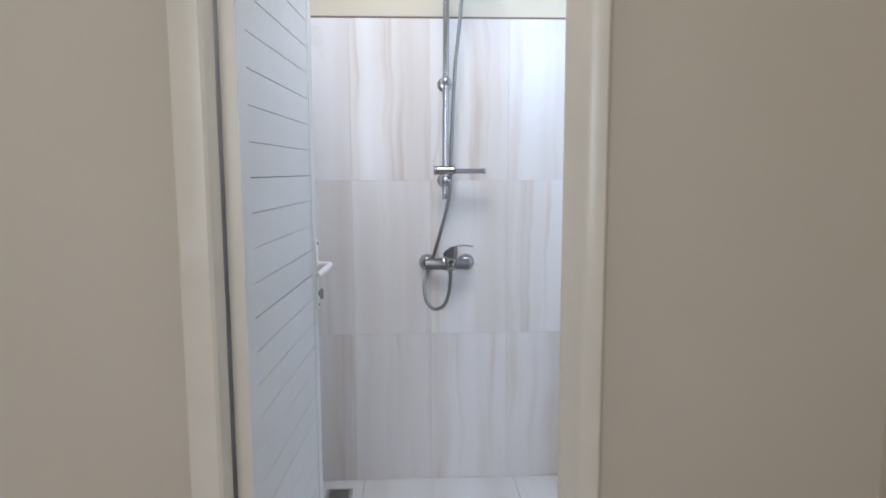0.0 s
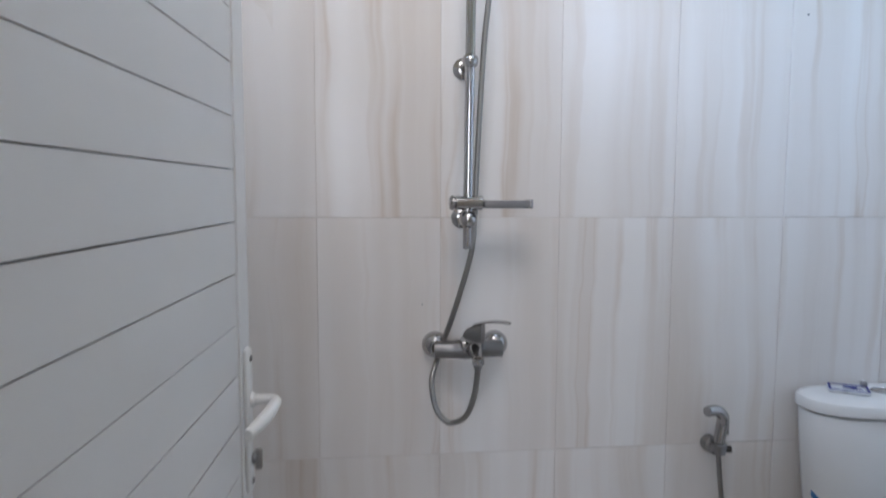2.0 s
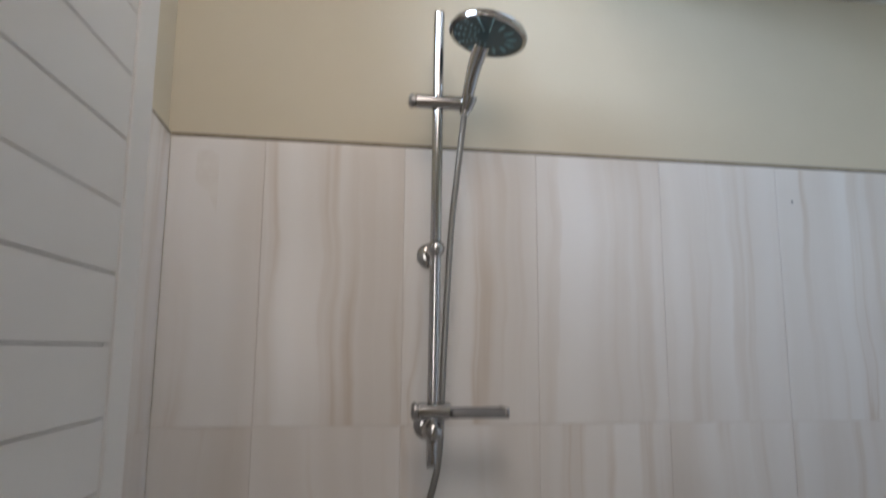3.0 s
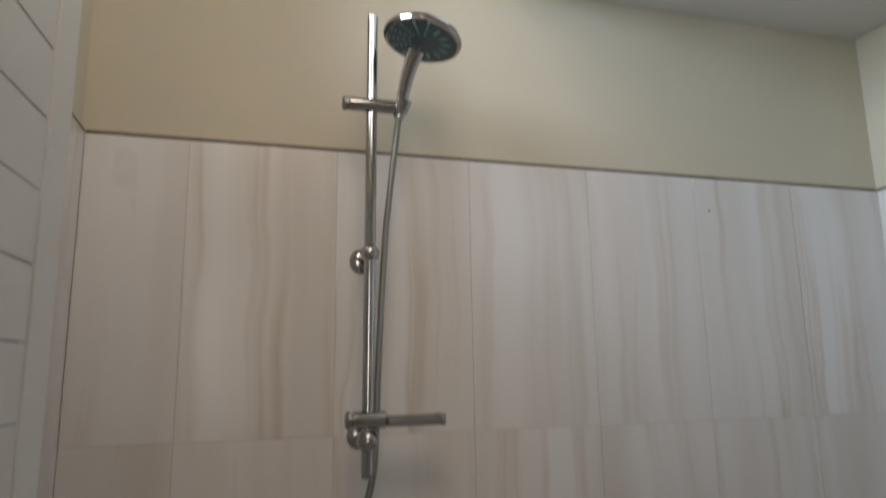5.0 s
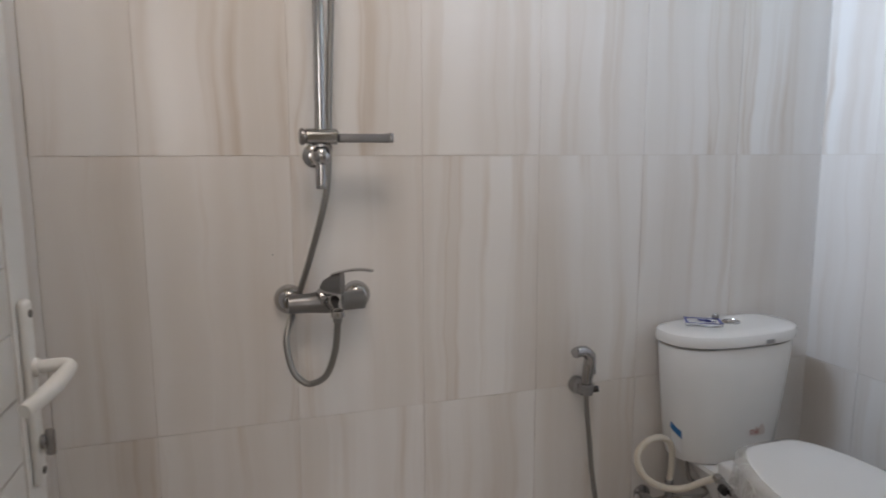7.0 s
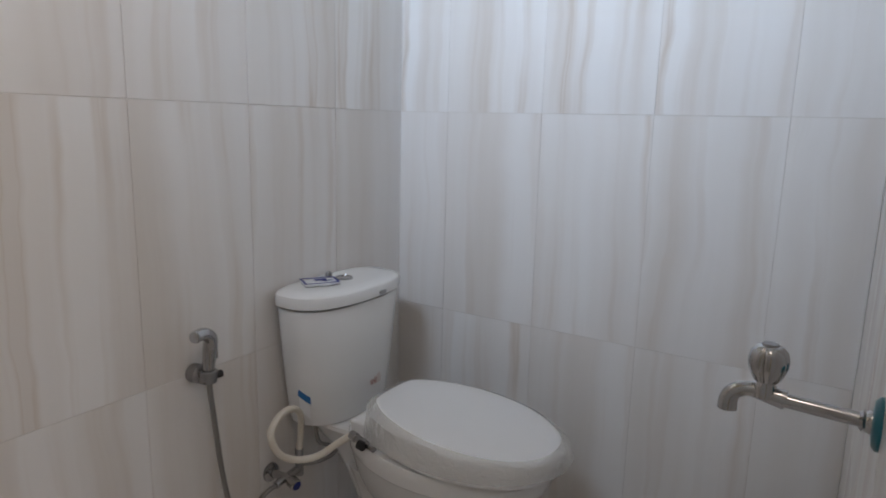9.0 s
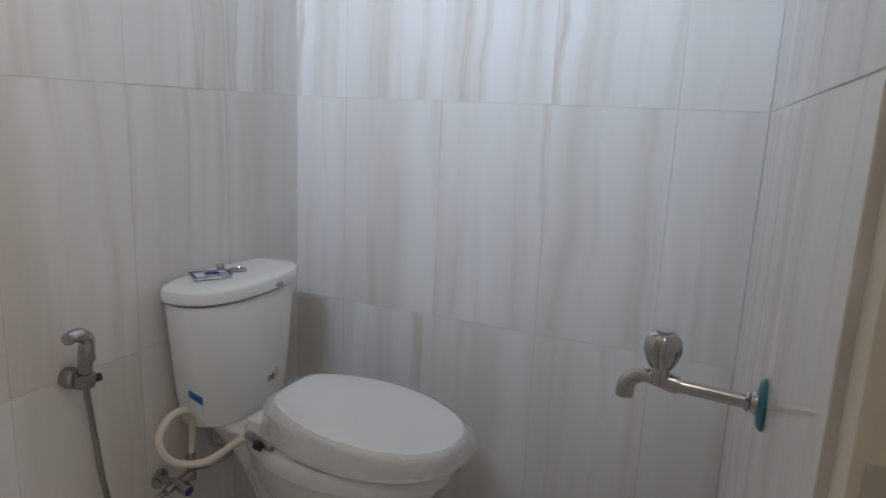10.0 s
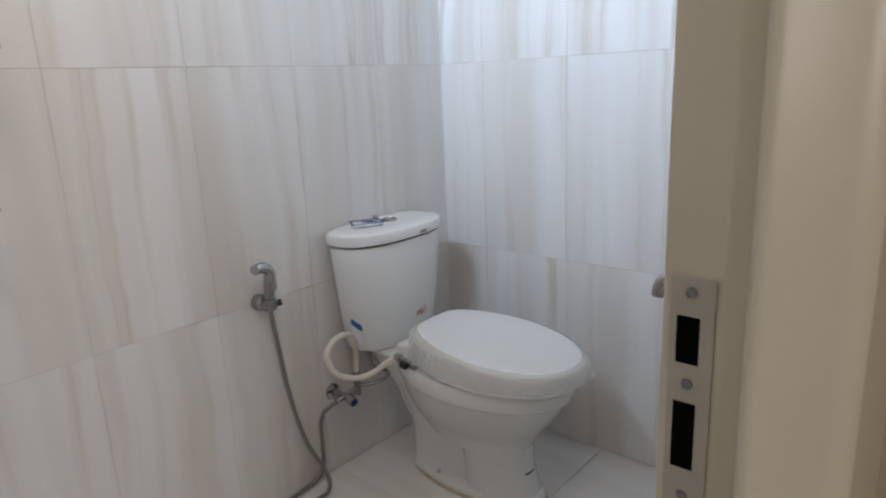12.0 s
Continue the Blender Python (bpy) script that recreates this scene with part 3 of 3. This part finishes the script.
def shower_hose():
    bm = hose([(0.1125, -0.112, 1.842), (0.109, -0.103, 1.80), (0.099, -0.094, 1.70), (0.090, -0.088, 1.60), (0.082, -0.083, 1.45), (0.075, -0.083, 1.30), (0.072, -0.083, 1.20), (0.066, -0.083, 1.13), (0.050, -0.076, 1.06), (0.026, -0.055, 0.97), (0.008, -0.030, 0.905),
                (-0.011, -0.044, 0.856), (-0.028, -0.076, 0.812), (-0.021, -0.100, 0.757), (-0.004, -0.109, 0.731), (0.017, -0.115, 0.722), (0.047, -0.130, 0.742), (0.063, -0.150, 0.795), (0.067, -0.169, 0.850), (0.067, -0.173, 0.870)], 0.0072)
    single("shower_hose", bm, M_HOSE, "grey ribbed steel shower hose in a loop", "hose")


M_TRAY = smooth_paint("smoky_grey_plastic", (0.22, 0.22, 0.23), 0.22)
# rough chrome, its colour darkened to imitate the dim hall it mirrors
M_SATIN_B = metal("chrome_dark_reflection", (0.23, 0.23, 0.235), 0.36)
shower_rail()
hand_shower()
shower_mixer()
shower_hose()


# ---- toilet ----
TX = 1.13


def egg(cx, yb, yf, wb, wm, n=48, z=0.0, flat=0.62):
    """Plan outline from the back edge yb to the front yf (yf < yb): half width wb at the back, wm at the widest."""
    pts = []
    length = yb - yf
    for k in range(n):
        a = 2 * math.pi * k / n
        s, c = math.sin(a), math.cos(a)
        t = (1 - s) / 2
        y = yb - length * t
        shape = abs(c) ** (flat if s > 0 else 0.92)
        w = (wb + (wm - wb) * math.sin(min(1, t / 0.5) * math.pi / 2)) if s > 0 else wm
        pts.append(V(cx + math.copysign(shape, c) * w, y, z))
    return pts


def dee(cx, yb, yf, w, z, n=44):
    """Tank outline: nearly flat back, bowed front, rounded ends."""
    pts = []
    yc = yb + (yf - yb) * 0.42
    for k in range(n):
        a = 2 * math.pi * k / n
        s, c = math.sin(a), math.cos(a)
        if s > 0:
            pts.append(V(cx + math.copysign(abs(c) ** 0.35, c) * w, yc + (yb - yc) * s ** 0.5, z))
        else:
            pts.append(V(cx + math.copysign(abs(c) ** 0.72, c) * w, yc - (yc - yf) * abs(s) ** 0.95, z))
    return pts


def toilet():
    t = thing("toilet", (TX, -0.35, 0), "white ceramic toilet, lid wrapped in clear packing film, stained foot", "toilet")
    # pedestal and bowl
    loops = []
    for z, cx, yb, yf, wb, wm in ((0.15, 1.138, -0.23, -0.560, 0.070, 0.084), (0.19, 1.134, -0.20, -0.578, 0.082, 0.098), (0.215, 1.130, -0.185, -0.594, 0.088, 0.112),
                                  (0.24, 1.126, -0.175, -0.613, 0.094, 0.126), (0.28, 1.118, -0.172, -0.646, 0.106, 0.145), (0.32, 1.112, -0.17, -0.674, 0.118, 0.159), (0.345, 1.108, -0.17, -0.690, 0.126, 0.166), (0.352, 1.107, -0.17, -0.694, 0.128, 0.168), (0.356, 1.106, -0.17, -0.702, 0.133, 0.173), (0.373, 1.105, -0.17, -0.710, 0.137, 0.175), (0.394, 1.105, -0.17, -0.713, 0.138, 0.175), (0.402, 1.105, -0.175, -0.706, 0.134, 0.171)):
        loops.append(egg(cx, yb, yf, wb, wm, 48, z + 0.001))
    part("bowl", loft(loops), M_CERAMIC, t)
    # front column of the pedestal, the flatter skirt behind it, and the spreading foot
    column = [egg(cx, yb, yf, wb, wm, 48, z) for z, cx, yb, yf, wb, wm in ((0.010, 1.147, -0.352, -0.588, 0.080, 0.090), (0.045, 1.147, -0.356, -0.579, 0.077, 0.086), (0.10, 1.144, -0.358, -0.564, 0.075, 0.083), (0.15, 1.140, -0.350, -0.566, 0.078, 0.087), (0.185, 1.134, -0.330, -0.571, 0.084, 0.093), (0.23, 1.128, -0.30, -0.575, 0.080, 0.090))]
    part("pedestal", loft(column), M_CERAMIC, t)
    skirt = [dee(cx, yb, yf, w, z) for z, cx, w, yb, yf in ((0.010, 1.147, 0.079, -0.168, -0.46), (0.030, 1.147, 0.074, -0.172, -0.45), (0.06, 1.146, 0.069, -0.174, -0.44), (0.12, 1.144, 0.067, -0.174, -0.43), (0.18, 1.140, 0.070, -0.172, -0.43), (0.23, 1.134, 0.080, -0.165, -0.44), (0.28, 1.126, 0.094, -0.160, -0.46))]
    part("skirt", loft(skirt), M_CERAMIC, t)
    part("foot", loft([egg(1.148, -0.162 - g, -0.600 + g, 0.094 - g, 0.102 - g, 48, z) for z, g in ((0.001, 0.0), (0.014, 0.0), (0.021, 0.003), (0.026, 0.009), (0.029, 0.020))]), M_CERAMIC, t)
    # shelf that carries the tank
    part("tank_shelf", loft([dee(cx, yb, yf, w, z) for z, cx, w, yb, yf in ((0.17, 1.14, 0.055, -0.16, -0.25), (0.25, 1.138, 0.068, -0.13, -0.26), (0.31, 1.134, 0.082, -0.10, -0.275), (0.358, 1.130, 0.102, -0.06, -0.29), (0.380, 1.128, 0.110, -0.05, -0.295), (0.39, 1.128, 0.107, -0.05, -0.29))]), M_CERAMIC, t)
    tank = loft([dee(TX, -0.012, yf, w, z) for z, w, yf in ((0.388, 0.135, -0.145), (0.394, 0.150, -0.155), (0.42, 0.160, -0.160), (0.50, 0.172, -0.166), (0.60, 0.184, -0.172), (0.704, 0.194, -0.176), (0.7085, 0.192, -0.174))])
    part("tank", tank, M_CERAMIC, t)
    lid = loft([dee(TX, -0.008, yf, w, z) for z, w, yf in ((0.7145, 0.197, -0.179), (0.7165, 0.201, -0.184), (0.735, 0.203, -0.186), (0.744, 0.199, -0.182), (0.749, 0.188, -0.172), (0.7515, 0.150, -0.140), (0.752, 0.05, -0.10))])
    lid_ob = part("tank_lid", lid, M_CERAMIC, t)
    part("flush_button", lathe([(0, 0), (0.024, 0), (0.024, 0.004), (0.021, 0.007), (0.0195, 0.007), (0.0185, 0.005), (0, 0.005)], Matrix.Translation((1.142, -0.078, 0.7505)), 28), M_CHROME, lid_ob, "chrome flush button")
    # seat ring and cover, slightly raised at the front
    def seat_loop(z, grow, tilt=0.0):
        return [V(p.x, p.y, z + tilt * (p.y + 0.735)) for p in egg(1.105, -0.262 + grow, -0.728 - grow, 0.132 + grow, 0.171 + grow, 56, flat=0.42)]
    part("seat", loft([seat_loop(0.4035, -0.085), seat_loop(0.4035, -0.078), seat_loop(0.408, -0.074), seat_loop(0.416, -0.074), seat_loop(0.420, -0.080)]), M_SEAT, t, "white plastic seat")
    cover = loft([seat_loop(0.4072, -0.012, 0.004), seat_loop(0.4055, -0.004, 0.004), seat_loop(0.4085, 0.003, 0.004), seat_loop(0.425, 0.004, 0.020), seat_loop(0.446, 0.001, 0.076), seat_loop(0.4535, -0.003, 0.085), seat_loop(0.4575, -0.008, 0.088), seat_loop(0.4592, -0.016, 0.088), seat_loop(0.460, -0.06, 0.088), seat_loop(0.460, -0.11, 0.088)])
    part("seat_cover", cover, M_SEAT, t, "white plastic seat cover, closed")
    part("hinge_block", box(TX - 0.13, TX + 0.08, -0.275, -0.215, 0.391, 0.44, 0.008, 3), M_SEAT, t, "white seat hinge block")
    caulk = loft([egg(1.148, -0.160 + g, -0.602 - g, 0.095 + g, 0.103 + g, 48, z) for z, g in ((0.0012, 0.006), (0.004, 0.003), (0.010, 0.0))], caps=False)
    part("foot_caulk", caulk, M_STAIN, t, "brownish stained foot joint")
    # film wrapped round the cover, with a crumpled fringe
    rng = random.Random(8)
    loops = []
    for z, g, j in ((0.4600, -0.012, 0.0004), (0.4545, 0.000, 0.0008), (0.446, 0.004, 0.0012), (0.430, 0.0055, 0.0015), (0.417, 0.0055, 0.002)):
        base = seat_loop(z, g, 0.086 if z > 0.44 else 0.045 if z > 0.42 else 0.01)
        out = []
        for i, p in enumerate(base):
            out_dir = (p - V(TX, -0.46, p.z)).normalized()
            loose = max(0, 1 - abs((i / 56 - 0.83) * 8)) + 0.9 * max(0, 1 - abs((i / 56 - 0.36) * 7)) + 0.9 * max(0, 1 - abs((i / 56 - 0.22) * 8))
            slack = 0.5 if z > 0.45 else 1.0 if z > 0.42 else 1.7
            out.append(p + out_dir * (rng.uniform(-0.1, 1) * j + loose * 0.014 * slack) + V(0, 0, rng.uniform(-1, 1) * j))
        loops.append(out)
    part("packing_film", loft(loops, caps=False), M_FILM, t, "crumpled clear packing film")
    # foot screws, washer tap on the seat's side
    for x in (1.064, 1.230):
        part("foot_screw", lathe([(0, 0), (0.007, 0), (0.006, 0.005), (0, 0.006)], along((x, -0.30, 0.034), (x + (-1 if x < TX else 1), -0.30, 0.3)), 14), M_STEEL, t, "grey foot screw cap")
    tape = loft([[V(p.x, p.y, z) for p in egg(1.1445, -0.178, -0.5685, 0.0785, 0.0858, 48)][31:38] for z in (0.090, 0.0965)], caps=False)
    part("tape_strip", tape, M_BLACK, t, "narrow black strip of tape")
    part("washer_tap", rod((0.968, -0.262, 0.418), (0.955, -0.33, 0.412), 0.009, 16), M_SATIN, t, "chrome washer inlet")
    part("washer_knob", rod((0.950, -0.286, 0.414), (0.948, -0.304, 0.413), 0.0115, 16), M_BLACK, t, "black control ring")
    part("washer_nut", rod((0.972, -0.245, 0.418), (0.966, -0.268, 0.417), 0.0115, 8), M_CHROME, t)
    # stickers
    def on_tank(name, u0, u1, z0, z1, mat, label, lift=0.0012, slant=0.0):
        rows = []
        for j in range(3):
            zz = z0 + (z1 - z0) * j / 2
            w = 0.160 + (0.193 - 0.160) * (zz - 0.42) / 0.275
            yf = -0.160 - 0.016 * (zz - 0.42) / 0.275
            line = []
            for i in range(9):
                a = radians(180 + u0 + (u1 - u0) * i / 8)
                s, c = math.sin(a), math.cos(a)
                yc = -0.012 + (yf + 0.012) * 0.42
                p = V(TX + math.copysign(abs(c) ** 0.72, c) * (w + lift), yc - (yc - yf + lift) * abs(s) ** 0.95, zz + slant * i / 8)
                line.append(p)
            rows.append(line)
        bm = bmesh.new()
        g = [[bm.verts.new(p) for p in line] for line in rows]
        for a, b in zip(g, g[1:]):
            for i in range(8):
                bm.faces.new((a[i], a[i + 1], b[i + 1], b[i]))
        return part(name, bm, mat, t, label)
    on_tank("sticker", 0, 24, 0.482, 0.503, M_BLUE, "blue label strip", 0.0016, -0.022)
    on_tank("sticker", 3, 22, 0.440, 0.480, M_PAPER, "white label", 0.0012, -0.022)
    on_tank("mark_field", 96, 107, 0.462, 0.492, M_MARK, "faded certification mark", 0.0010)
    txt = bpy.data.curves.new("mark_text", "FONT")
    txt.body, txt.size, txt.extrude, txt.align_x = "SNI", 0.021, 0.0003, "CENTER"
    tmp = bpy.data.objects.new("tmp", txt)
    me = bpy.data.meshes.new_from_object(tmp)
    bpy.data.objects.remove(tmp)
    me.materials.append(M_RED)
    ob = new("mark_text", me)
    ob.parent = t
    ob.matrix_basis = BASE[t].inverted() @ pose(1.1575, -0.1665, 0.468, 91, 0, 4)
    part("lid_mark", box(1.16, 1.186, -0.1868, -0.184, 0.720, 0.730, 0.0006), M_GREY, lid_ob, "small grey label")


M_STAIN = plaster("stained_joint", (0.60, 0.54, 0.46), (0.40, 0.32, 0.24), 25.0, 0.7)
M_MARK = smooth_paint("pale_mark_field", (0.62, 0.55, 0.52), 0.4)
toilet()


def soap_sachet():
    """Printed white and blue sachet lying on the tank lid."""
    s = thing("sachet", pose(1.058, -0.068, 0.7525, 0, 0, -32), "white and blue printed foil sachet on tank lid", "packet")
    bm = bmesh.new()
    bmesh.ops.create_grid(bm, x_segments=10, y_segments=6, size=0.5, matrix=Matrix.Diagonal((0.092, 0.066, 1, 1)))
    for v in bm.verts:
        v.co.z = 0.004 + 0.0018 * math.cos(v.co.x * 36) * math.cos(v.co.y * 60) + 0.0012 * math.sin(v.co.x * 130 + v.co.y * 90)
    bmesh.ops.solidify(bm, geom=bm.faces[:], thickness=0.0015)
    body = part("foil", bm, M_PAPER, s, local=True)
    for x0, x1, y0, y1 in ((-0.046, -0.040, -0.032, 0.032), (0.040, 0.046, -0.030, 0.030), (-0.040, 0.040, -0.033, -0.028), (-0.040, 0.040, 0.026, 0.032), (-0.012, 0.020, 0.000, 0.016), (0.004, 0.032, -0.010, -0.003)):
        part("print_bar", box(x0, x1, y0, y1, 0.0082, 0.0092, 0.0003, 1), M_NAVY, body, "navy printed bar", local=True)


def plug_cap():
    single("plug_cap", lathe([(0, 0), (0.009, 0), (0.009, 0.012), (0.006, 0.016), (0, 0.017)], Matrix.Translation((1.128, -0.035, 0.7505)), 16), M_SATIN, "small grey cap on tank lid", "cap")


soap_sachet()
plug_cap()


# ---- bidet spray, stop valve and hoses ----
def bidet_spray():
    b = thing("bidet_spray", (0.72, 0, 0.64), "chrome bidet spray in its wall holder", "bidet spray")
    part("wall_holder", lathe([(0, 0), (0.022, 0), (0.023, 0.010), (0.020, 0.024), (0.012, 0.030), (0, 0.030)], along((0.717, 0, 0.603), (0.717, -1, 0.603)), 26), M_SATIN, b)
    part("holder_ring", lathe([(0.0125, 0), (0.0185, 0.002), (0.0215, 0.024), (0.0205, 0.028), (0.0150, 0.028)], Matrix.Translation((0.721, -0.045, 0.588)), 22), M_SATIN, b)
    run = even(spline([(0.722, -0.045, 0.592), (0.724, -0.045, 0.63), (0.729, -0.046, 0.668), (0.727, -0.050, 0.690), (0.712, -0.055, 0.705), (0.694, -0.060, 0.710), (0.680, -0.064, 0.709)], 8), 0.004)
    part("handle", sweep(run, lambda i, s: 0.0110 + 0.0035 * math.sin(s * math.pi) + 0.002 * s, 18), M_CHROME, b)
    part("spray_head", lathe([(0, 0), (0.0115, 0), (0.0135, 0.005), (0.012, 0.009), (0, 0.010)], along((0.683, -0.063, 0.709), (0.674, -0.066, 0.709)), 20), M_CHROME, b)
    part("trigger", box(0.737, 0.746, -0.052, -0.040, 0.640, 0.690, 0.003), M_CHROME, b)
    part("trigger_knob", rod((0.738, -0.050, 0.602), (0.752, -0.056, 0.604), 0.0085), M_BLACK, b, "black plastic knob")


def bidet_hose():
    bm = hose([(0.722, -0.045, 0.592), (0.727, -0.045, 0.54), (0.738, -0.042, 0.46), (0.752, -0.038, 0.36), (0.775, -0.034, 0.25), (0.805, -0.032, 0.15), (0.838, -0.040, 0.075), (0.842, -0.065, 0.03), (0.815, -0.085, 0.010), (0.765, -0.080, 0.009), (0.728, -0.055, 0.010), (0.735, -0.030, 0.012), (0.775, -0.024, 0.014),
                (0.825, -0.026, 0.022), (0.853, -0.030, 0.06), (0.856, -0.032, 0.13), (0.853, -0.036, 0.19), (0.862, -0.042, 0.228), (0.885, -0.050, 0.246), (0.905, -0.055, 0.250)], 0.0066)
    single("bidet_hose", bm, M_HOSE, "grey braided bidet hose coiled on floor", "hose")


def stop_valve():
    v = thing("stop_valve", (0.92, 0, 0.25), "chrome double stop valve below tank", "valve")
    part("wall_rose", lathe([(0, 0), (0.026, 0), (0.024, 0.006), (0.012, 0.011), (0, 0.011)], along((0.935, 0, 0.256), (0.935, -1, 0.256)), 24), M_CHROME, v)
    bm = rod((0.935, -0.008, 0.256), (0.935, -0.075, 0.256), 0.0115)
    rod((0.900, -0.055, 0.252), (0.985, -0.055, 0.262), 0.0105, bm=bm)
    part("body", bm, M_CHROME, v)
    part("tee", rod((0.985, -0.055, 0.242), (0.985, -0.055, 0.318), 0.011), M_SATIN, v)
    part("handle", rod((0.935, -0.072, 0.256), (0.932, -0.098, 0.250), 0.0155, 10, 0.003), M_CHROME, v)
    part("handle_cap", rod((0.932, -0.098, 0.250), (0.9318, -0.1015, 0.2492), 0.012, 16), M_NAVY, v, "blue plastic cap")


def supply_hoses():
    bm = hose([(0.990, -0.055, 0.27), (1.02, -0.075, 0.268), (1.050, -0.105, 0.282), (1.060, -0.118, 0.304), (1.040, -0.112, 0.320), (1.015, -0.098, 0.338), (1.008, -0.09, 0.392)], 0.006)
    single("supply_hose", bm, M_HOSE, "braided steel supply hose under tank", "hose")
    run = even(spline([(0.985, -0.055, 0.312), (0.982, -0.065, 0.36), (0.962, -0.085, 0.43), (0.922, -0.098, 0.464), (0.872, -0.104, 0.464), (0.837, -0.112, 0.432), (0.846, -0.130, 0.386), (0.885, -0.150, 0.360), (0.925, -0.180, 0.362), (0.955, -0.215, 0.392), (0.971, -0.246, 0.416)], 14), 0.005)
    single("washer_hose", sweep(run, 0.0085, 14), M_RUBBER, "cream rubber hose looped beside tank", "hose")


bidet_spray()
bidet_hose()
stop_valve()
supply_hoses()


# ---- wall tap ----
def wall_tap():
    t = thing("wall_tap", (0.627, YD, 0.868), "chrome wall tap with fluted knob and teal flange", "faucet")
    x, z, yk = 0.627, 0.868, -1.150
    part("flange", lathe([(0, 0), (0.029, 0), (0.029, 0.003), (0.024, 0.007), (0.014, 0.0085), (0, 0.0085)], along((x, YD, z), (x, 0, z)), 32), M_TEAL, t, "teal plastic flange")
    part("pipe", rod((x, YD + 0.006, z), (x, yk - 0.012, z + 0.004), 0.0080, 20), M_CHROME, t)
    part("collar", lathe([(0, 0), (0.0120, 0), (0.0125, 0.003), (0.0105, 0.007), (0.0115, 0.010), (0.0085, 0.013), (0, 0.013)], along((x, YD + 0.007, z), (x, 0, z)), 20), M_CHROME, t)
    run = even(spline([(x, yk - 0.022, z + 0.004), (x, yk, z + 0.007), (x, yk + 0.017, z + 0.009), (x, yk + 0.031, z + 0.003), (x, yk + 0.037, z - 0.008), (x, yk + 0.0375, z - 0.020)], 8), 0.003)
    part("spout", sweep(run, lambda i, s: 0.0098 + 0.0012 * math.cos(6.3 * s), 18), M_CHROME, t)
    part("stem", lathe([(0.0125, 0), (0.0125, 0.010), (0.0095, 0.018), (0.0140, 0.026)], Matrix.Translation((x, yk, z + 0.004)), 20), M_CHROME, t)
    loops = []
    for r, h in ((0.0135, 0.023), (0.0170, 0.029), (0.0212, 0.040), (0.0215, 0.048), (0.0195, 0.057), (0.0145, 0.063), (0.0105, 0.0645)):
        loops.append([V(x + math.cos(a) * q, yk + math.sin(a) * q, z + h) for a in (2 * math.pi * k / 64 for k in range(64)) for q in (r * (1 - 0.16 * max(0, math.cos(4 * a + 0.9)) ** 6),)])
    kb = part("knob", loft(loops), M_CHROME, t, "fluted chrome knob")
    part("knob_cap", lathe([(0, 0), (0.0095, 0), (0.0085, 0.003), (0, 0.0025)], Matrix.Translation((x, yk, z + 0.0638)), 20), M_SATIN, kb)


wall_tap()


# ---- floor drain ----
def floor_drain():
    d = thing("floor_drain", (-0.36, -0.125, 0.0), "square steel floor drain in floor corner", "drain")
    part("frame", box(-0.41, -0.31, -0.175, -0.075, 0.0012, 0.004, 0.001), M_STEEL, d)
    for k in range(6):
        y = -0.166 + k * 0.0145
        # black strips on the frame paint the darkness of the slots
        part("slot", box(-0.398, -0.322, y, y + 0.006, 0.0042, 0.0046), M_BLACK, d, "thin black strip standing in for a slot's shade", smooth=False)


floor_drain()

# ---- wall and floor pieces ----
tile_field(wall_north, [XL, -0.3, 0, 0.3, 0.6, 0.9, 1.2, 1.5], ROWS_Z, lambda u: pose(u, T, 0))
tile_field(wall_east, [0, 0.17, 0.47, 0.77, 1.07, 1.262], ROWS_Z, lambda u: pose(XR + T, -u, 0, 0, 0, -90))
tile_field(wall_west, [0, 0.05, 0.35, 0.65, 0.95, 1.262], ROWS_Z, lambda u: pose(XL - T, YD + u, 0, 0, 0, 90))
tile_field(wall_south, [0, 0.3, 0.6, 0.9, XR - TILE_X0], ROWS_Z, lambda u: pose(XR - u, YD - T, 0, 0, 0, 180), 0.0)
joint = single("corner_joint", box(XR - 0.002, XR + 0.001, -0.0021, -0.0001, 0.002, 1.798), M_JOINT, "", "")
joint.parent = wall_east
for x0, x1 in ((XL, -0.27), (-0.27, 0.33), (0.33, 0.93), (0.93, XR)):
    for y0, y1 in ((YD, -0.6), (-0.6, 0.0)):
        ob = single("floor_tile", box(x0 + 0.001, x1 - 0.001, y0 + 0.001, y1 - 0.001, -0.003, 0.001, 0.001, 1), M_FLOOR, "", "", smooth=False)
        ob.parent = floor

for x, z, rad in ((0.941, 1.716, 0.0034), (-0.045, 0.985, 0.0018)):
    hole = single("drill_hole", lathe([(0, 0), (rad, 0), (rad, 0.0006), (0, 0.0006)], along((x, -0.0002, z), (x, -1, z)), 10), M_GREY, "small dark drill hole", "")
    hole.parent = wall_north

# flat patch, slightly paler than the upper left tile
M_BLOTCH = plaster("pale_blotch", (0.80, 0.785, 0.765), (0.74, 0.715, 0.69), 30.0, 0.55)
blotch = bmesh.new()
for x0, x1, top0, top1, low0, low1 in ((-0.440, -0.412, 1.770, 1.772, 1.702, 1.680), (-0.412, -0.394, 1.772, 1.760, 1.680, 1.632)):
    blotch.faces.new([blotch.verts.new(p) for p in ((x0, -0.0006, low0), (x1, -0.0006, low1), (x1, -0.0006, top1), (x0, -0.0006, top0))])
blotch_ob = single("blotch", blotch, M_BLOTCH, "thin pale patch on the tile", "")
blotch_ob.parent = wall_north
